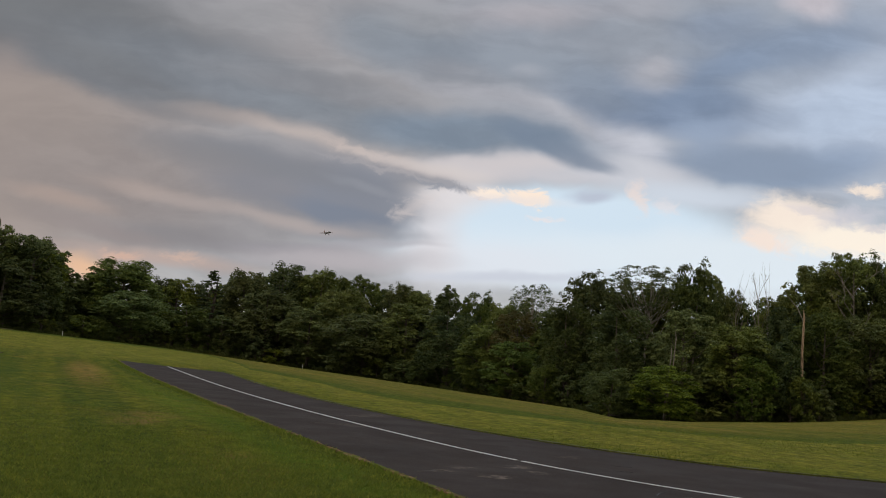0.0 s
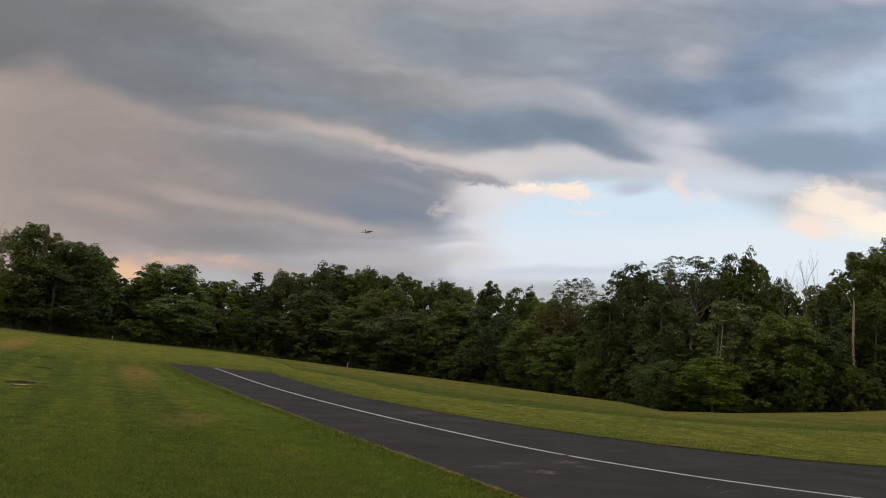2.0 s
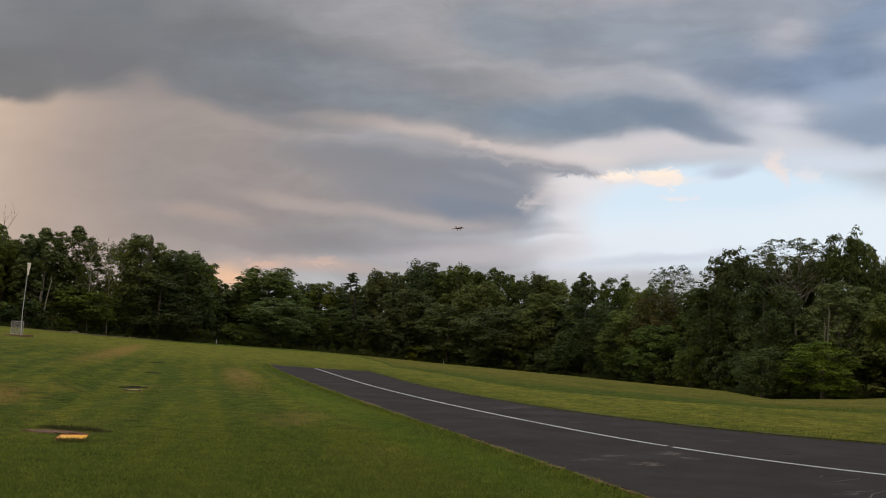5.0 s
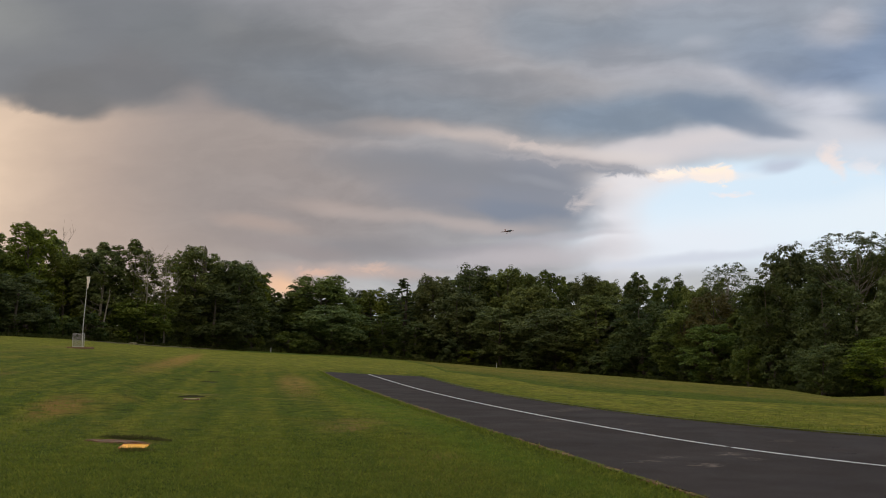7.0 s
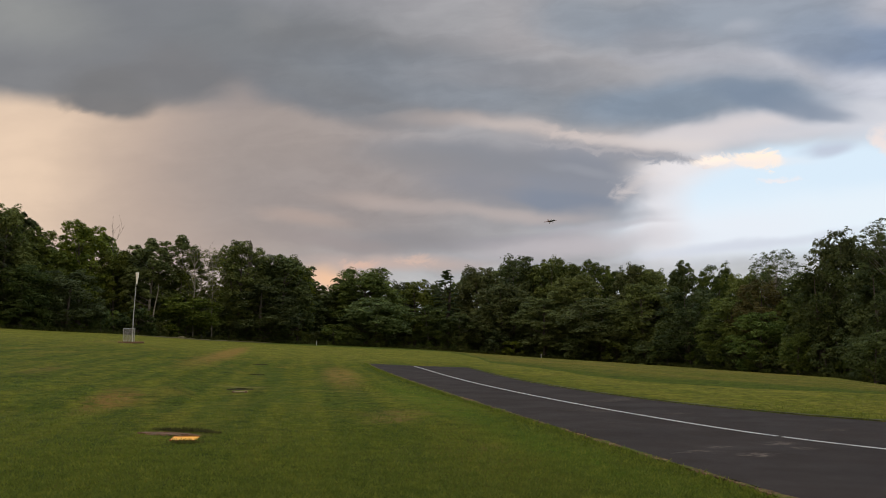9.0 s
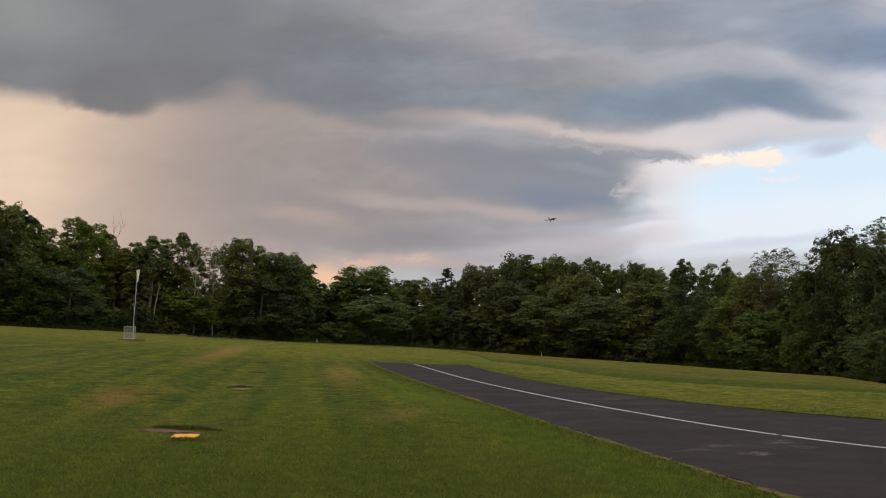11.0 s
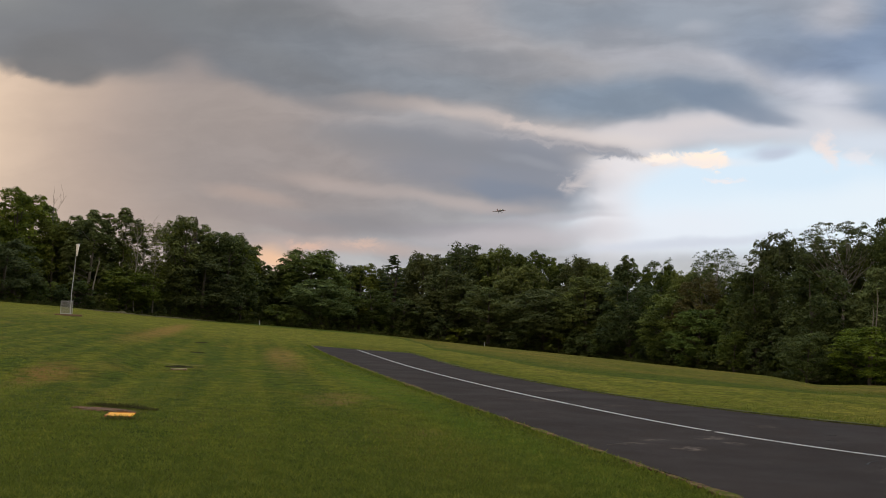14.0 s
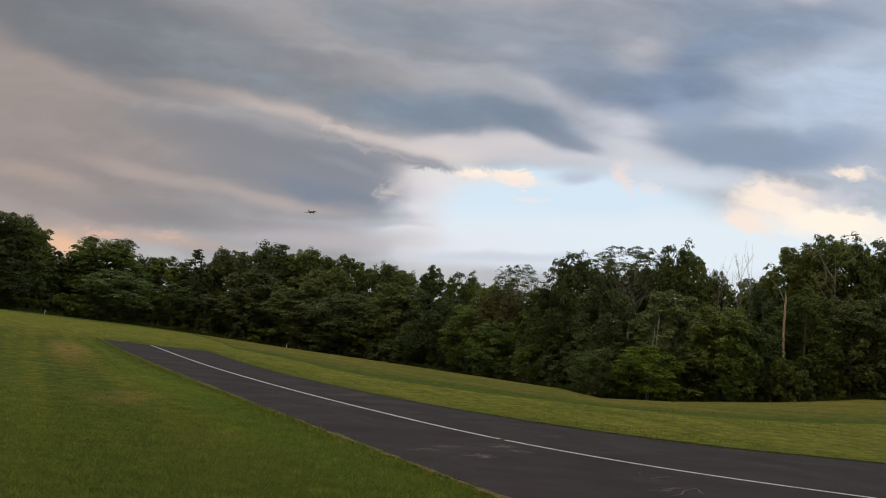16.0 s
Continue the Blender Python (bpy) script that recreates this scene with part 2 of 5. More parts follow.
cloud(-24.5, 14.7, 7.6, 0.7, -7, 0.90, (173, 162, 159), 0.65)
cloud(-15.6, 13.5, 6.3, 0.6, -5, 0.95, (181, 170, 167), 0.65)
cloud(-29.2, 11.1, 8.2, 1.1, -2, 0.70, (139, 136, 139), 0.80)
cloud(-16.5, 10.9, 7.5, 0.6, 2, 0.80, (153, 150, 156), 0.70)
cloud(-42.9, 14.4, 5.1, 0.8, -9, 0.80, (177, 158, 149), 0.60)
cloud(-38.0, 11.3, 7.0, 0.9, -9, 0.80, (153, 143, 142), 0.60)
cloud(-31.4, 8.7, 9.4, 0.8, -3, 0.80, (191, 169, 160), 0.75)
cloud(-11.4, 10.1, 9.4, 1.1, 3, 0.80, (185, 178, 182), 0.75)
cloud(-7.8, 12.0, 5.7, 0.4, 5, 0.80, (171, 168, 175), 0.60)
cloud(-39.1, 7.1, 3.5, 1.2, -5, 0.80, (239, 193, 156), 0.85)
cloud(-35.2, 8.6, 1.6, 0.4, -3, 0.80, (223, 183, 161), 0.60, edge=torn)
cloud(-28.3, 8.8, 1.6, 0.4, -3, 0.80, (215, 183, 165), 0.50, edge=torn)
# small sunlit puffs in the gap
cloud(-5.2, 16.1, 0.9, 0.7, 30, 0.90, (215, 204, 201), 0.45, edge=torn)
cloud(-3.1, 17.4, 2.3, 0.6, 30, 0.95, (225, 214, 210), 0.35, edge=torn)
cloud(4.6, 19.0, 2.5, 0.7, -0, 0.40, (254, 237, 221), 1.00, edge=torn)
cloud(3.7, 18.4, 1.0, 0.3, -0, 0.60, (215, 207, 209), 0.60, edge=torn)
cloud(9.7, 19.0, 2.4, 0.8, -3, 0.40, (254, 235, 218), 1.00, edge=torn)
cloud(7.2, 18.6, 5.4, 0.5, 1, 0.80, (231, 225, 225), 0.55)
cloud(11.7, 16.9, 1.5, 0.3, -1, 0.70, (237, 229, 229), 0.70, edge=torn)
cloud(16.3, 19.8, 2.3, 0.6, 9, 0.70, (185, 192, 208), 0.85)
cloud(21.6, 20.3, 0.9, 1.4, 23, 0.80, (239, 221, 213), 0.70, edge=torn)
cloud(25.0, 19.1, 1.1, 0.9, -36, 0.80, (231, 225, 227), 0.60, edge=torn)
cloud(38.7, 19.2, 4.7, 2.2, -3, 0.50, (250, 235, 221), 0.97, edge=torn)
cloud(35.3, 16.3, 2.4, 1.2, -26, 0.60, (248, 229, 216), 0.92, edge=torn)
cloud(45.1, 17.0, 7.0, 1.7, -1, 0.60, (255, 243, 227), 0.97, edge=torn)
cloud(39.9, 20.1, 2.5, 0.6, -5, 0.70, (215, 209, 213), 0.65, edge=torn)
cloud(45.0, 19.7, 3.2, 0.9, 11, 0.70, (207, 206, 215), 0.70, edge=torn)
cloud(47.2, 23.0, 2.4, 0.8, -3, 0.60, (250, 233, 217), 0.92, edge=torn)
cloud(47.6, 18.5, 2.2, 0.5, 5, 0.70, (213, 207, 211), 0.65, edge=torn)

low_clouds = node(WT, "ShaderNodeBackground")
low_clouds.inputs["Strength"].default_value = 1.0
wire(WT, sky_color, low_clouds.inputs["Color"])
wire(WT, cover, deck.inputs["Strength"])
both = node(WT, "ShaderNodeAddShader")
wire(WT, deck.outputs[0], both.inputs[0])
wire(WT, low_clouds.outputs[0], both.inputs[1])
wire(WT, both.outputs[0], node(WT, "ShaderNodeOutputWorld").inputs["Surface"])

sun = new("sun", bpy.data.lights.new("sun", "SUN"))
sun.data.energy, sun.data.angle, sun.data.color = 0.6, radians(14), (1.0, 0.86, 0.7)
sun_way = Vector((math.sin(radians(SUN_AZ)) * math.cos(radians(SUN_EL)), math.cos(radians(SUN_AZ)) * math.cos(radians(SUN_EL)), math.sin(radians(SUN_EL))))
sun.matrix_world = look(sun_way * 300, (0, 0, 0))


# ---- materials ----
def material(name, rough=0.8, spec=0.3):
    m = bpy.data.materials.new(name)
    m.use_nodes = True
    t = m.node_tree
    b = t.nodes["Principled BSDF"]
    b.inputs["Roughness"].default_value = rough
    b.inputs["Specular IOR Level"].default_value = spec
    return m, t, b


def place(tree):
    return node(tree, "ShaderNodeTexCoord").outputs["Object"]


def bump(tree, bsdf, height, strength, distance):
    n = node(tree, "ShaderNodeBump")
    n.inputs["Strength"].default_value = strength
    n.inputs["Distance"].default_value = distance
    wire(tree, height, n.inputs["Height"])
    wire(tree, n.outputs[0], bsdf.inputs["Normal"])


def plain(name, color, rough=0.6, metal=0.0, spread=0.18, scale=6.0, relief=0.002):
    """A painted, wooden or metal surface: two scales of variation and a fine relief."""
    m, t, b = material(name, rough, 0.4)
    v = place(t)
    n1, n2 = fractal(t, v, scale, 5), fractal(t, v, scale * 9, 3)
    f = maths(t, "ADD", maths(t, "MULTIPLY", n1, 0.7), maths(t, "MULTIPLY", n2, 0.3))
    lo = tuple(c * (1 - spread) for c in color)
    hi = tuple(min(1, c * (1 + spread)) for c in color)
    wire(t, blend(t, remap(t, f, 0.3, 0.7), lo, hi), b.inputs["Base Color"])
    b.inputs["Metallic"].default_value = metal
    wire(t, remap(t, n1, 0.2, 0.8, rough - 0.1, min(1, rough + 0.12)), b.inputs["Roughness"])
    if relief:
        bump(t, b, f, 0.5, relief)
    return m


def foliage(name, dark, light, through=0.36, grain=0.30):
    m, t, b = material(name, 0.7, 0.12)
    info = node(t, "ShaderNodeObjectInfo").outputs["Random"]
    isl = node(t, "ShaderNodeNewGeometry").outputs["Random Per Island"]
    clump = node(t, "ShaderNodeAttribute")
    clump.attribute_name = "clump"
    v = place(t)
    patch = fractal(t, v, grain, 4, 0.6)
    f = maths(t, "ADD", maths(t, "MULTIPLY", isl, 0.25), maths(t, "MULTIPLY", patch, 0.40))
    f = maths(t, "ADD", f, maths(t, "MULTIPLY", clump.outputs["Fac"], 0.35))
    c = blend(t, remap(t, f, 0.2, 0.8), dark, light)
    hue = node(t, "ShaderNodeHueSaturation")
    wire(t, remap(t, info, 0, 1, 0.475, 0.503, False), hue.inputs["Hue"])
    wire(t, remap(t, maths(t, "FRACT", maths(t, "MULTIPLY", info, 7.31)), 0, 1, 0.8, 1.22, False), hue.inputs["Value"])
    wire(t, remap(t, maths(t, "FRACT", maths(t, "MULTIPLY", info, 3.77)), 0, 1, 0.8, 1.05, False), hue.inputs["Saturation"])
    wire(t, c, hue.inputs["Color"])
    wire(t, hue.outputs[0], b.inputs["Base Color"])
    tr = node(t, "ShaderNodeBsdfTranslucent")
    wire(t, hue.outputs[0], tr.inputs["Color"])
    mix = node(t, "ShaderNodeMixShader")
    mix.inputs[0].default_value = through
    wire(t, b.outputs[0], mix.inputs[1])
    wire(t, tr.outputs[0], mix.inputs[2])
    wire(t, mix.outputs[0], t.nodes["Material Output"].inputs["Surface"])
    return m


M_LEAF = foliage("oak_leaves", (0.044, 0.064, 0.0102), (0.142, 0.174, 0.0245))
M_LEAF_LIGHT = foliage("maple_leaves", (0.042, 0.068, 0.0090), (0.122, 0.162, 0.0210))
M_LEAF_DARK = foliage("dark_leaves", (0.029, 0.046, 0.0105), (0.092, 0.116, 0.0225))
M_LEAF_RUST = foliage("withered_leaves", (0.052, 0.046, 0.012), (0.120, 0.098, 0.026))
M_NEEDLE = foliage("needles", (0.030, 0.050, 0.013), (0.072, 0.100, 0.026), 0.2)
M_WEED = foliage("weeds", (0.12, 0.13, 0.010), (0.21, 0.18, 0.02), 0.5)
M_EDGE = foliage("edge_weed_leaves", (0.045, 0.065, 0.009), (0.125, 0.135, 0.022))
M_BLADE = foliage("grass_blades", (0.068, 0.096, 0.0070), (0.275, 0.272, 0.0200), 0.55, 2.4)


def bark(name, dark, light):
    m, t, b = material(name, 0.9, 0.15)
    v = place(t)
    s = node(t, "ShaderNodeMapping")
    s.inputs["Scale"].default_value = (9, 9, 1.2)
    wire(t, v, s.inputs["Vector"])
    f = fractal(t, s.outputs[0], 1.5, 5, 0.6, 0.5)
    wire(t, blend(t, remap(t, f, 0.3, 0.7), dark, light), b.inputs["Base Color"])
    bump(t, b, f, 0.8, 0.03)
    return m


M_BARK = bark("bark", (0.05, 0.04, 0.03), (0.14, 0.115, 0.09))
M_PALE = bark("pale_bark", (0.12, 0.10, 0.075), (0.27, 0.235, 0.19))
M_SNAG = bark("barkless_wood", (0.16, 0.105, 0.065), (0.38, 0.27, 0.18))

# lawn: mown stripes, dry patches, uncut meadow beyond the mowing line
M_GROUND, t, b = material("grass", 0.95, 0.04)
v = place(t)
att = node(t, "ShaderNodeAttribute")
att.attribute_name = "uncut"
uncut = remap(t, maths(t, "ADD", att.outputs["Fac"], maths(t, "MULTIPLY", maths(t, "SUBTRACT", fractal(t, v, 0.35, 5), 0.5), 0.5)), 0.35, 0.6)
sxyz = node(t, "ShaderNodeSeparateXYZ")
wire(t, v, sxyz.inputs[0])
across = maths(t, "ADD", maths(t, "MULTIPLY", sxyz.outputs[0], 0.92), maths(t, "MULTIPLY", sxyz.outputs[1], 0.39))
along = maths(t, "ADD", maths(t, "MULTIPLY", sxyz.outputs[0], -0.39), maths(t, "MULTIPLY", sxyz.outputs[1], 0.92))
wob = maths(t, "ADD", across, maths(t, "MULTIPLY", fractal(t, v, 0.15, 2), 1.2))
stripe = maths(t, "ADD", maths(t, "SINE", maths(t, "MULTIPLY", wob, 2.4)), maths(t, "MULTIPLY", maths(t, "SINE", maths(t, "MULTIPLY", across, 6.1)), 0.8))
stripe = remap(t, maths(t, "ADD", stripe, maths(t, "MULTIPLY", maths(t, "SUBTRACT", fractal(t, v, 0.7, 4), 0.5), 1.7)), -1.3, 1.3)
stretch = node(t, "ShaderNodeCombineXYZ")
wire(t, across, stretch.inputs[0])
wire(t, maths(t, "MULTIPLY", along, 0.3), stretch.inputs[1])
dry = remap(t, fractal(t, stretch.outputs[0], 0.42, 5, 0.6, 0.4), 0.50, 0.72)
tuft = fractal(t, v, 9.0, 5, 0.7)
speck = fractal(t, v, 45.0, 3, 0.7)
lawn = blend(t, stripe, (0.046, 0.063, 0.0046), (0.090, 0.096, 0.0074))
lawn = blend(t, remap(t, fractal(t, v, 0.9, 4), 0.35, 0.7, 0, 0.55), lawn, (0.0950, 0.0930, 0.0100))
lawn = blend(t, remap(t, fractal(t, stretch.outputs[0], 0.8, 4, 0.6), 0.45, 0.7, 0, 0.7), lawn, (0.0430, 0.0660, 0.0055))
lawn = blend(t, maths(t, "MULTIPLY", dry, 0.38), lawn, (0.190, 0.130, 0.022))
meadow = blend(t, remap(t, fractal(t, stretch.outputs[0], 0.25, 5), 0.35, 0.65), (0.0850, 0.0880, 0.0105), (0.1350, 0.1050, 0.0185))
past = node(t, "ShaderNodeAttribute")
past.attribute_name = "past"
meadow = blend(t, remap(t, maths(t, "ADD", past.outputs["Fac"], maths(t, "MULTIPLY", maths(t, "SUBTRACT", fractal(t, v, 0.3, 4), 0.5), 0.3)), 0.05, 0.75), (0.056, 0.073, 0.0078), meadow)
# lighter mown strip, and sky light on the far lawn put into the colour
fresh_lit = node(t, "ShaderNodeAttribute")
fresh_lit.attribute_name = "fresh_far_lit"
lawn = blend(t, maths(t, "MULTIPLY", fresh_lit.outputs["Fac"], 0.8), lawn, blend(t, remap(t, fractal(t, stretch.outputs[0], 0.6, 5), 0.35, 0.65), (0.1060, 0.1100, 0.0125), (0.1540, 0.1360, 0.0195)))
ground_color = blend(t, uncut, lawn, meadow)
patchy = fractal(t, v, 1.3, 5, 0.65, 0.3)
ground_color = blend(t, 1.0, ground_color, blend(t, remap(t, patchy, 0.32, 0.68), (0.74, 0.78, 0.8), (1.26, 1.22, 1.2)), "MULTIPLY")
mottle = fractal(t, v, 3.6, 4, 0.6, 0.4)
ground_color = blend(t, 1.0, ground_color, blend(t, remap(t, mottle, 0.36, 0.64), (0.68, 0.73, 0.7), (1.32, 1.26, 1.3)), "MULTIPLY")
ground_color = blend(t, 1.0, ground_color, blend(t, remap(t, tuft, 0.3, 0.72), (0.68, 0.68, 0.68), (1.28, 1.28, 1.25)), "MULTIPLY")
ground_color = blend(t, 1.0, ground_color, blend(t, remap(t, speck, 0.3, 0.7), (0.75, 0.75, 0.75), (1.2, 1.2, 1.2)), "MULTIPLY")


def worn(x, y, rx, ry, turn, color, amount):
    """A worn or dry place in the lawn, with a ragged edge."""
    global ground_color
    m = node(t, "ShaderNodeMapping")
    m.vector_type = "TEXTURE"
    m.inputs["Location"].default_value = (x, y, 0)
    m.inputs["Rotation"].default_value = (0, 0, radians(turn))
    m.inputs["Scale"].default_value = (rx, ry, 50)
    wire(t, vmath(t, "ADD", v, vmath(t, "MULTIPLY", vmath(t, "SUBTRACT", fractal(t, v, 1.4, 4, 0.6, 0, True), (0.5, 0.5, 0.5)), (1.6 * min(rx, ry), 1.6 * min(rx, ry), 0))), m.inputs["Vector"])
    k = remap(t, vmath(t, "LENGTH", m.outputs[0]), 1.35, 0.3, 0.0, amount)
    k = maths(t, "MULTIPLY", k, remap(t, fractal(t, v, 2.2, 5, 0.65), 0.32, 0.58))
    ground_color = blend(t, k, ground_color, color)


worn(-36.00, 69.23, 32.33, 1.10, 114, (0.23, 0.125, 0.035), 0.85)
worn(-14.70, 21.60, 3.4, 0.65, 115, (0.19, 0.10, 0.028), 0.75)
worn(-15.57, 41.19, 12.98, 0.90, 112, (0.22, 0.13, 0.035), 0.70)
worn(-9.00, 15.15, 0.75, 0.30, -6, (0.095, 0.050, 0.025), 0.90)
worn(-5.91, 18.69, 0.86, 0.70, 83, (0.18, 0.11, 0.035), 0.60)
worn(-6.28, 20.34, 1.27, 0.80, 96, (0.18, 0.11, 0.035), 0.55)
worn(-2.96, 14.64, 0.49, 0.50, 81, (0.18, 0.11, 0.035), 0.50)
worn(-15.03, 29.98, 1.06, 0.35, 5, (0.19, 0.15, 0.06), 0.70)
worn(-10.30, 27.80, 3.0, 0.16, -16, (0.040, 0.050, 0.008), 0.85)
worn(-10.30, 28.25, 3.4, 0.16, -16, (0.150, 0.130, 0.030), 0.60)
worn(-47.39, 70.25, 13.33, 0.80, 111, (0.16, 0.10, 0.03), 0.50)
worn(-22.44, 28.75, 2.74, 0.50, 108, (0.16, 0.10, 0.03), 0.50)
worn(-0.31, 24.13, 1.06, 0.30, -6, (0.17, 0.12, 0.035), 0.60)
worn(2.28, 22.75, 0.96, 0.30, -20, (0.17, 0.12, 0.035), 0.60)
worn(-17.79, 38.20, 26.33, 0.50, -63, (0.045, 0.065, 0.006), 0.60)
worn(-0.75, 12.30, 7.0, 0.75, 116, (0.068, 0.112, 0.006), 0.85)
worn(-7.00, 25.60, 10.0, 0.90, 115, (0.066, 0.104, 0.006), 0.7)
worn(-2.60, 12.40, 3.5, 1.20, 110, (0.120, 0.095, 0.016), 0.45)
worn(-10.91, 20.12, 5.70, 0.40, -66, (0.05, 0.07, 0.008), 0.50)
wire(t, ground_color, b.inputs["Base Color"])
bump(t, b, maths(t, "ADD", tuft, maths(t, "MULTIPLY", speck, 0.6)), 0.9, 0.05)

# asphalt with scuffs, sealed patches and grit
M_ASPHALT, t, b = material("asphalt", 0.9, 0.08)
v = place(t)
base = blend(t, remap(t, fractal(t, v, 0.5, 5, 0.6), 0.3, 0.7), (0.0185, 0.0132, 0.0108), (0.0285, 0.0208, 0.0172))
base = blend(t, remap(t, fractal(t, v, 60, 3, 0.7), 0.35, 0.7, 0, 0.5), base, (0.048, 0.039, 0.033))
wide = node(t, "ShaderNodeMapping")
wide.inputs["Rotation"].default_value = (0, 0, radians(50))
wide.inputs["Scale"].default_value = (0.55, 1.6, 1)
wire(t, v, wide.inputs["Vector"])
scuff = maths(t, "MULTIPLY", remap(t, fractal(t, wide.outputs[0], 0.9, 6, 0.65, 0.5), 0.60, 0.76), remap(t, fractal(t, v, 0.25, 3), 0.42, 0.6))
base = blend(t, maths(t, "MULTIPLY", scuff, 0.6), base, (0.075, 0.06, 0.05))


def scuffed(x, y, rx, ry, turn, amount):
    """A pale, rubbed place in the asphalt."""
    global base
    m = node(t, "ShaderNodeMapping")
    m.vector_type = "TEXTURE"
    m.inputs["Location"].default_value = (x, y, 0)
    m.inputs["Rotation"].default_value = (0, 0, radians(turn))
    m.inputs["Scale"].default_value = (rx, ry, 50)
    rag = vmath(t, "MULTIPLY", vmath(t, "SUBTRACT", fractal(t, v, 3.0, 5, 0.7, 0, True), (0.5, 0.5, 0.5)), (1.1, 1.1, 0))
    wire(t, vmath(t, "ADD", v, rag), m.inputs["Vector"])
    k = remap(t, vmath(t, "LENGTH", m.outputs[0]), 1.3, 0.3, 0.0, amount)
    k = maths(t, "MULTIPLY", k, remap(t, fractal(t, v, 7.0, 4, 0.7), 0.4, 0.62))
    base = blend(t, k, base, (0.13, 0.10, 0.08))


scuffed(0.22, 14.58, 0.25, 0.14, 40, 0.7)
scuffed(0.58, 15.34, 0.25, 0.16, 40, 0.7)
scuffed(1.16, 14.48, 0.35, 0.18, 45, 0.9)
scuffed(1.65, 16.10, 0.35, 0.20, 50, 0.9)
scuffed(1.96, 15.47, 0.30, 0.20, 50, 0.9)
scuffed(2.90, 18.80, 0.30, 0.25, 40, 0.5)
scuffed(0.05, 21.81, 0.40, 0.25, 50, 0.4)
scuffed(-1.86, 25.62, 0.50, 0.30, 50, 0.5)
scuffed(-1.79, 22.24, 0.50, 0.40, 50, 0.4)
scuffed(3.57, 12.53, 0.35, 0.10, 40, 0.9)
scuffed(6.77, 18.97, 0.30, 0.15, 30, 0.5)
scuffed(-1.48, 26.44, 0.60, 0.40, 50, 0.4)
wire(t, base, b.inputs["Base Color"])
wire(t, remap(t, fractal(t, v, 0.8, 4), 0.3, 0.7, 0.8, 0.98), b.inputs["Roughness"])
bump(t, b, fractal(t, v, 110, 3), 0.4, 0.006)

# white paint, worn through to the asphalt
M_LINE, t, b = material("worn_white_paint", 0.7, 0.3)
v = place(t)
k = remap(t, maths(t, "ADD", maths(t, "MULTIPLY", fractal(t, v, 1.6, 5, 0.7), 0.6), maths(t, "MULTIPLY", fractal(t, v, 40, 3), 0.4)), 0.36, 0.5)
wire(t, blend(t, k, (0.17, 0.16, 0.15), (0.42, 0.405, 0.38)), b.inputs["Base Color"])

M_DIRT, t, b = material("dry_edge_soil", 0.95, 0.1)
v = place(t)
d = blend(t, remap(t, fractal(t, v, 7.0, 5, 0.65), 0.38, 0.62), (0.050, 0.030, 0.015), (0.205, 0.125, 0.058))
d = blend(t, remap(t, fractal(t, v, 2.2, 4), 0.45, 0.58), d, (0.075, 0.085, 0.008))
wire(t, d, b.inputs["Base Color"])
bump(t, b, fractal(t, v, 25, 5), 1.0, 0.04)

M_EARTH = plain("dark_bare_earth", (0.098, 0.046, 0.018), 0.95, spread=0.4, relief=0.01)
# dark enough to carry the shadow line at the asphalt's turf edge
M_TURF = plain("dark_turf_and_shade", (0.052, 0.052, 0.010), 0.95, spread=0.5, scale=3.0, relief=0.02)
M_SCUFF = plain("rubbed_asphalt", (0.062, 0.050, 0.042), 0.9, spread=0.4, scale=9.0)
M_CRACK = plain("crack_filler", (0.016, 0.015, 0.016), 0.7)
M_ORANGE = plain("yellow_orange_plastic", (0.78, 0.37, 0.015), 0.45, spread=0.08)
M_ORANGE_EDGE = plain("rust_edge_plastic", (0.30, 0.075, 0.015), 0.6)
M_TAN = plain("weathered_board", (0.27, 0.205, 0.105), 0.85, spread=0.35)
M_WOOD = plain("brown_timber", (0.15, 0.085, 0.05), 0.85)
M_WHITE = plain("white_paint", (0.62, 0.60, 0.57), 0.55, spread=0.08)
M_POLE = plain("dull_grey_paint", (0.40, 0.38, 0.36), 0.6, spread=0.1)
M_STEEL = plain("galvanised_steel", (0.42, 0.42, 0.42), 0.4, 0.7)
M_SOCK = plain("pale_sock_cloth", (0.80, 0.70, 0.60), 0.9, spread=0.06)
M_NET = plain("grey_netting", (0.30, 0.28, 0.27), 0.8)
# a hollow's shade, put into the colour of a patch that isn't sunken
M_SLOT = plain("hollow_shade_earth", (0.035, 0.03, 0.02), 0.95)
M_PLANE = plain("dark_red_film", (0.16, 0.05, 0.04), 0.45)
M_PLANE_DARK = plain("charcoal_film", (0.05, 0.05, 0.055), 0.45)
M_SAND = plain("pale_sand", (0.115, 0.098, 0.05), 0.95)


# ---- shapes ----
def part(name, bm, mat, parent=None, label=""):
    me = bpy.data.meshes.new(name)
    bm.to_mesh(me)
    bm.free()
    me.materials.append(mat)
    ob = new(name, me)
    if parent is not None:
        ob.parent = parent
    if label:
        ob["label"] = label
    return ob


def thing(name, m, label, category, group="", kind=""):
    ob = new(name)
    ob.empty_display_size = 0.3
    ob.matrix_basis = m
    return tagged(ob, label, category, group, kind)


def box(bm, x, y, z, sx, sy, sz, bevel=0.0, turn=None):
    """A block with its middle at x, y, z."""
    m = Matrix.Translation((x, y, z)) @ (turn or Matrix.Identity(4)) @ Matrix.Diagonal((sx, sy, sz, 1))
    r = bmesh.ops.create_cube(bm, size=1, matrix=m)
    if bevel:
        edges = list({e for vert in r["verts"] for e in vert.link_edges})
        bmesh.ops.bevel(bm, geom=edges, offset=bevel, segments=2, affect="EDGES", profile=0.5)
    return bm


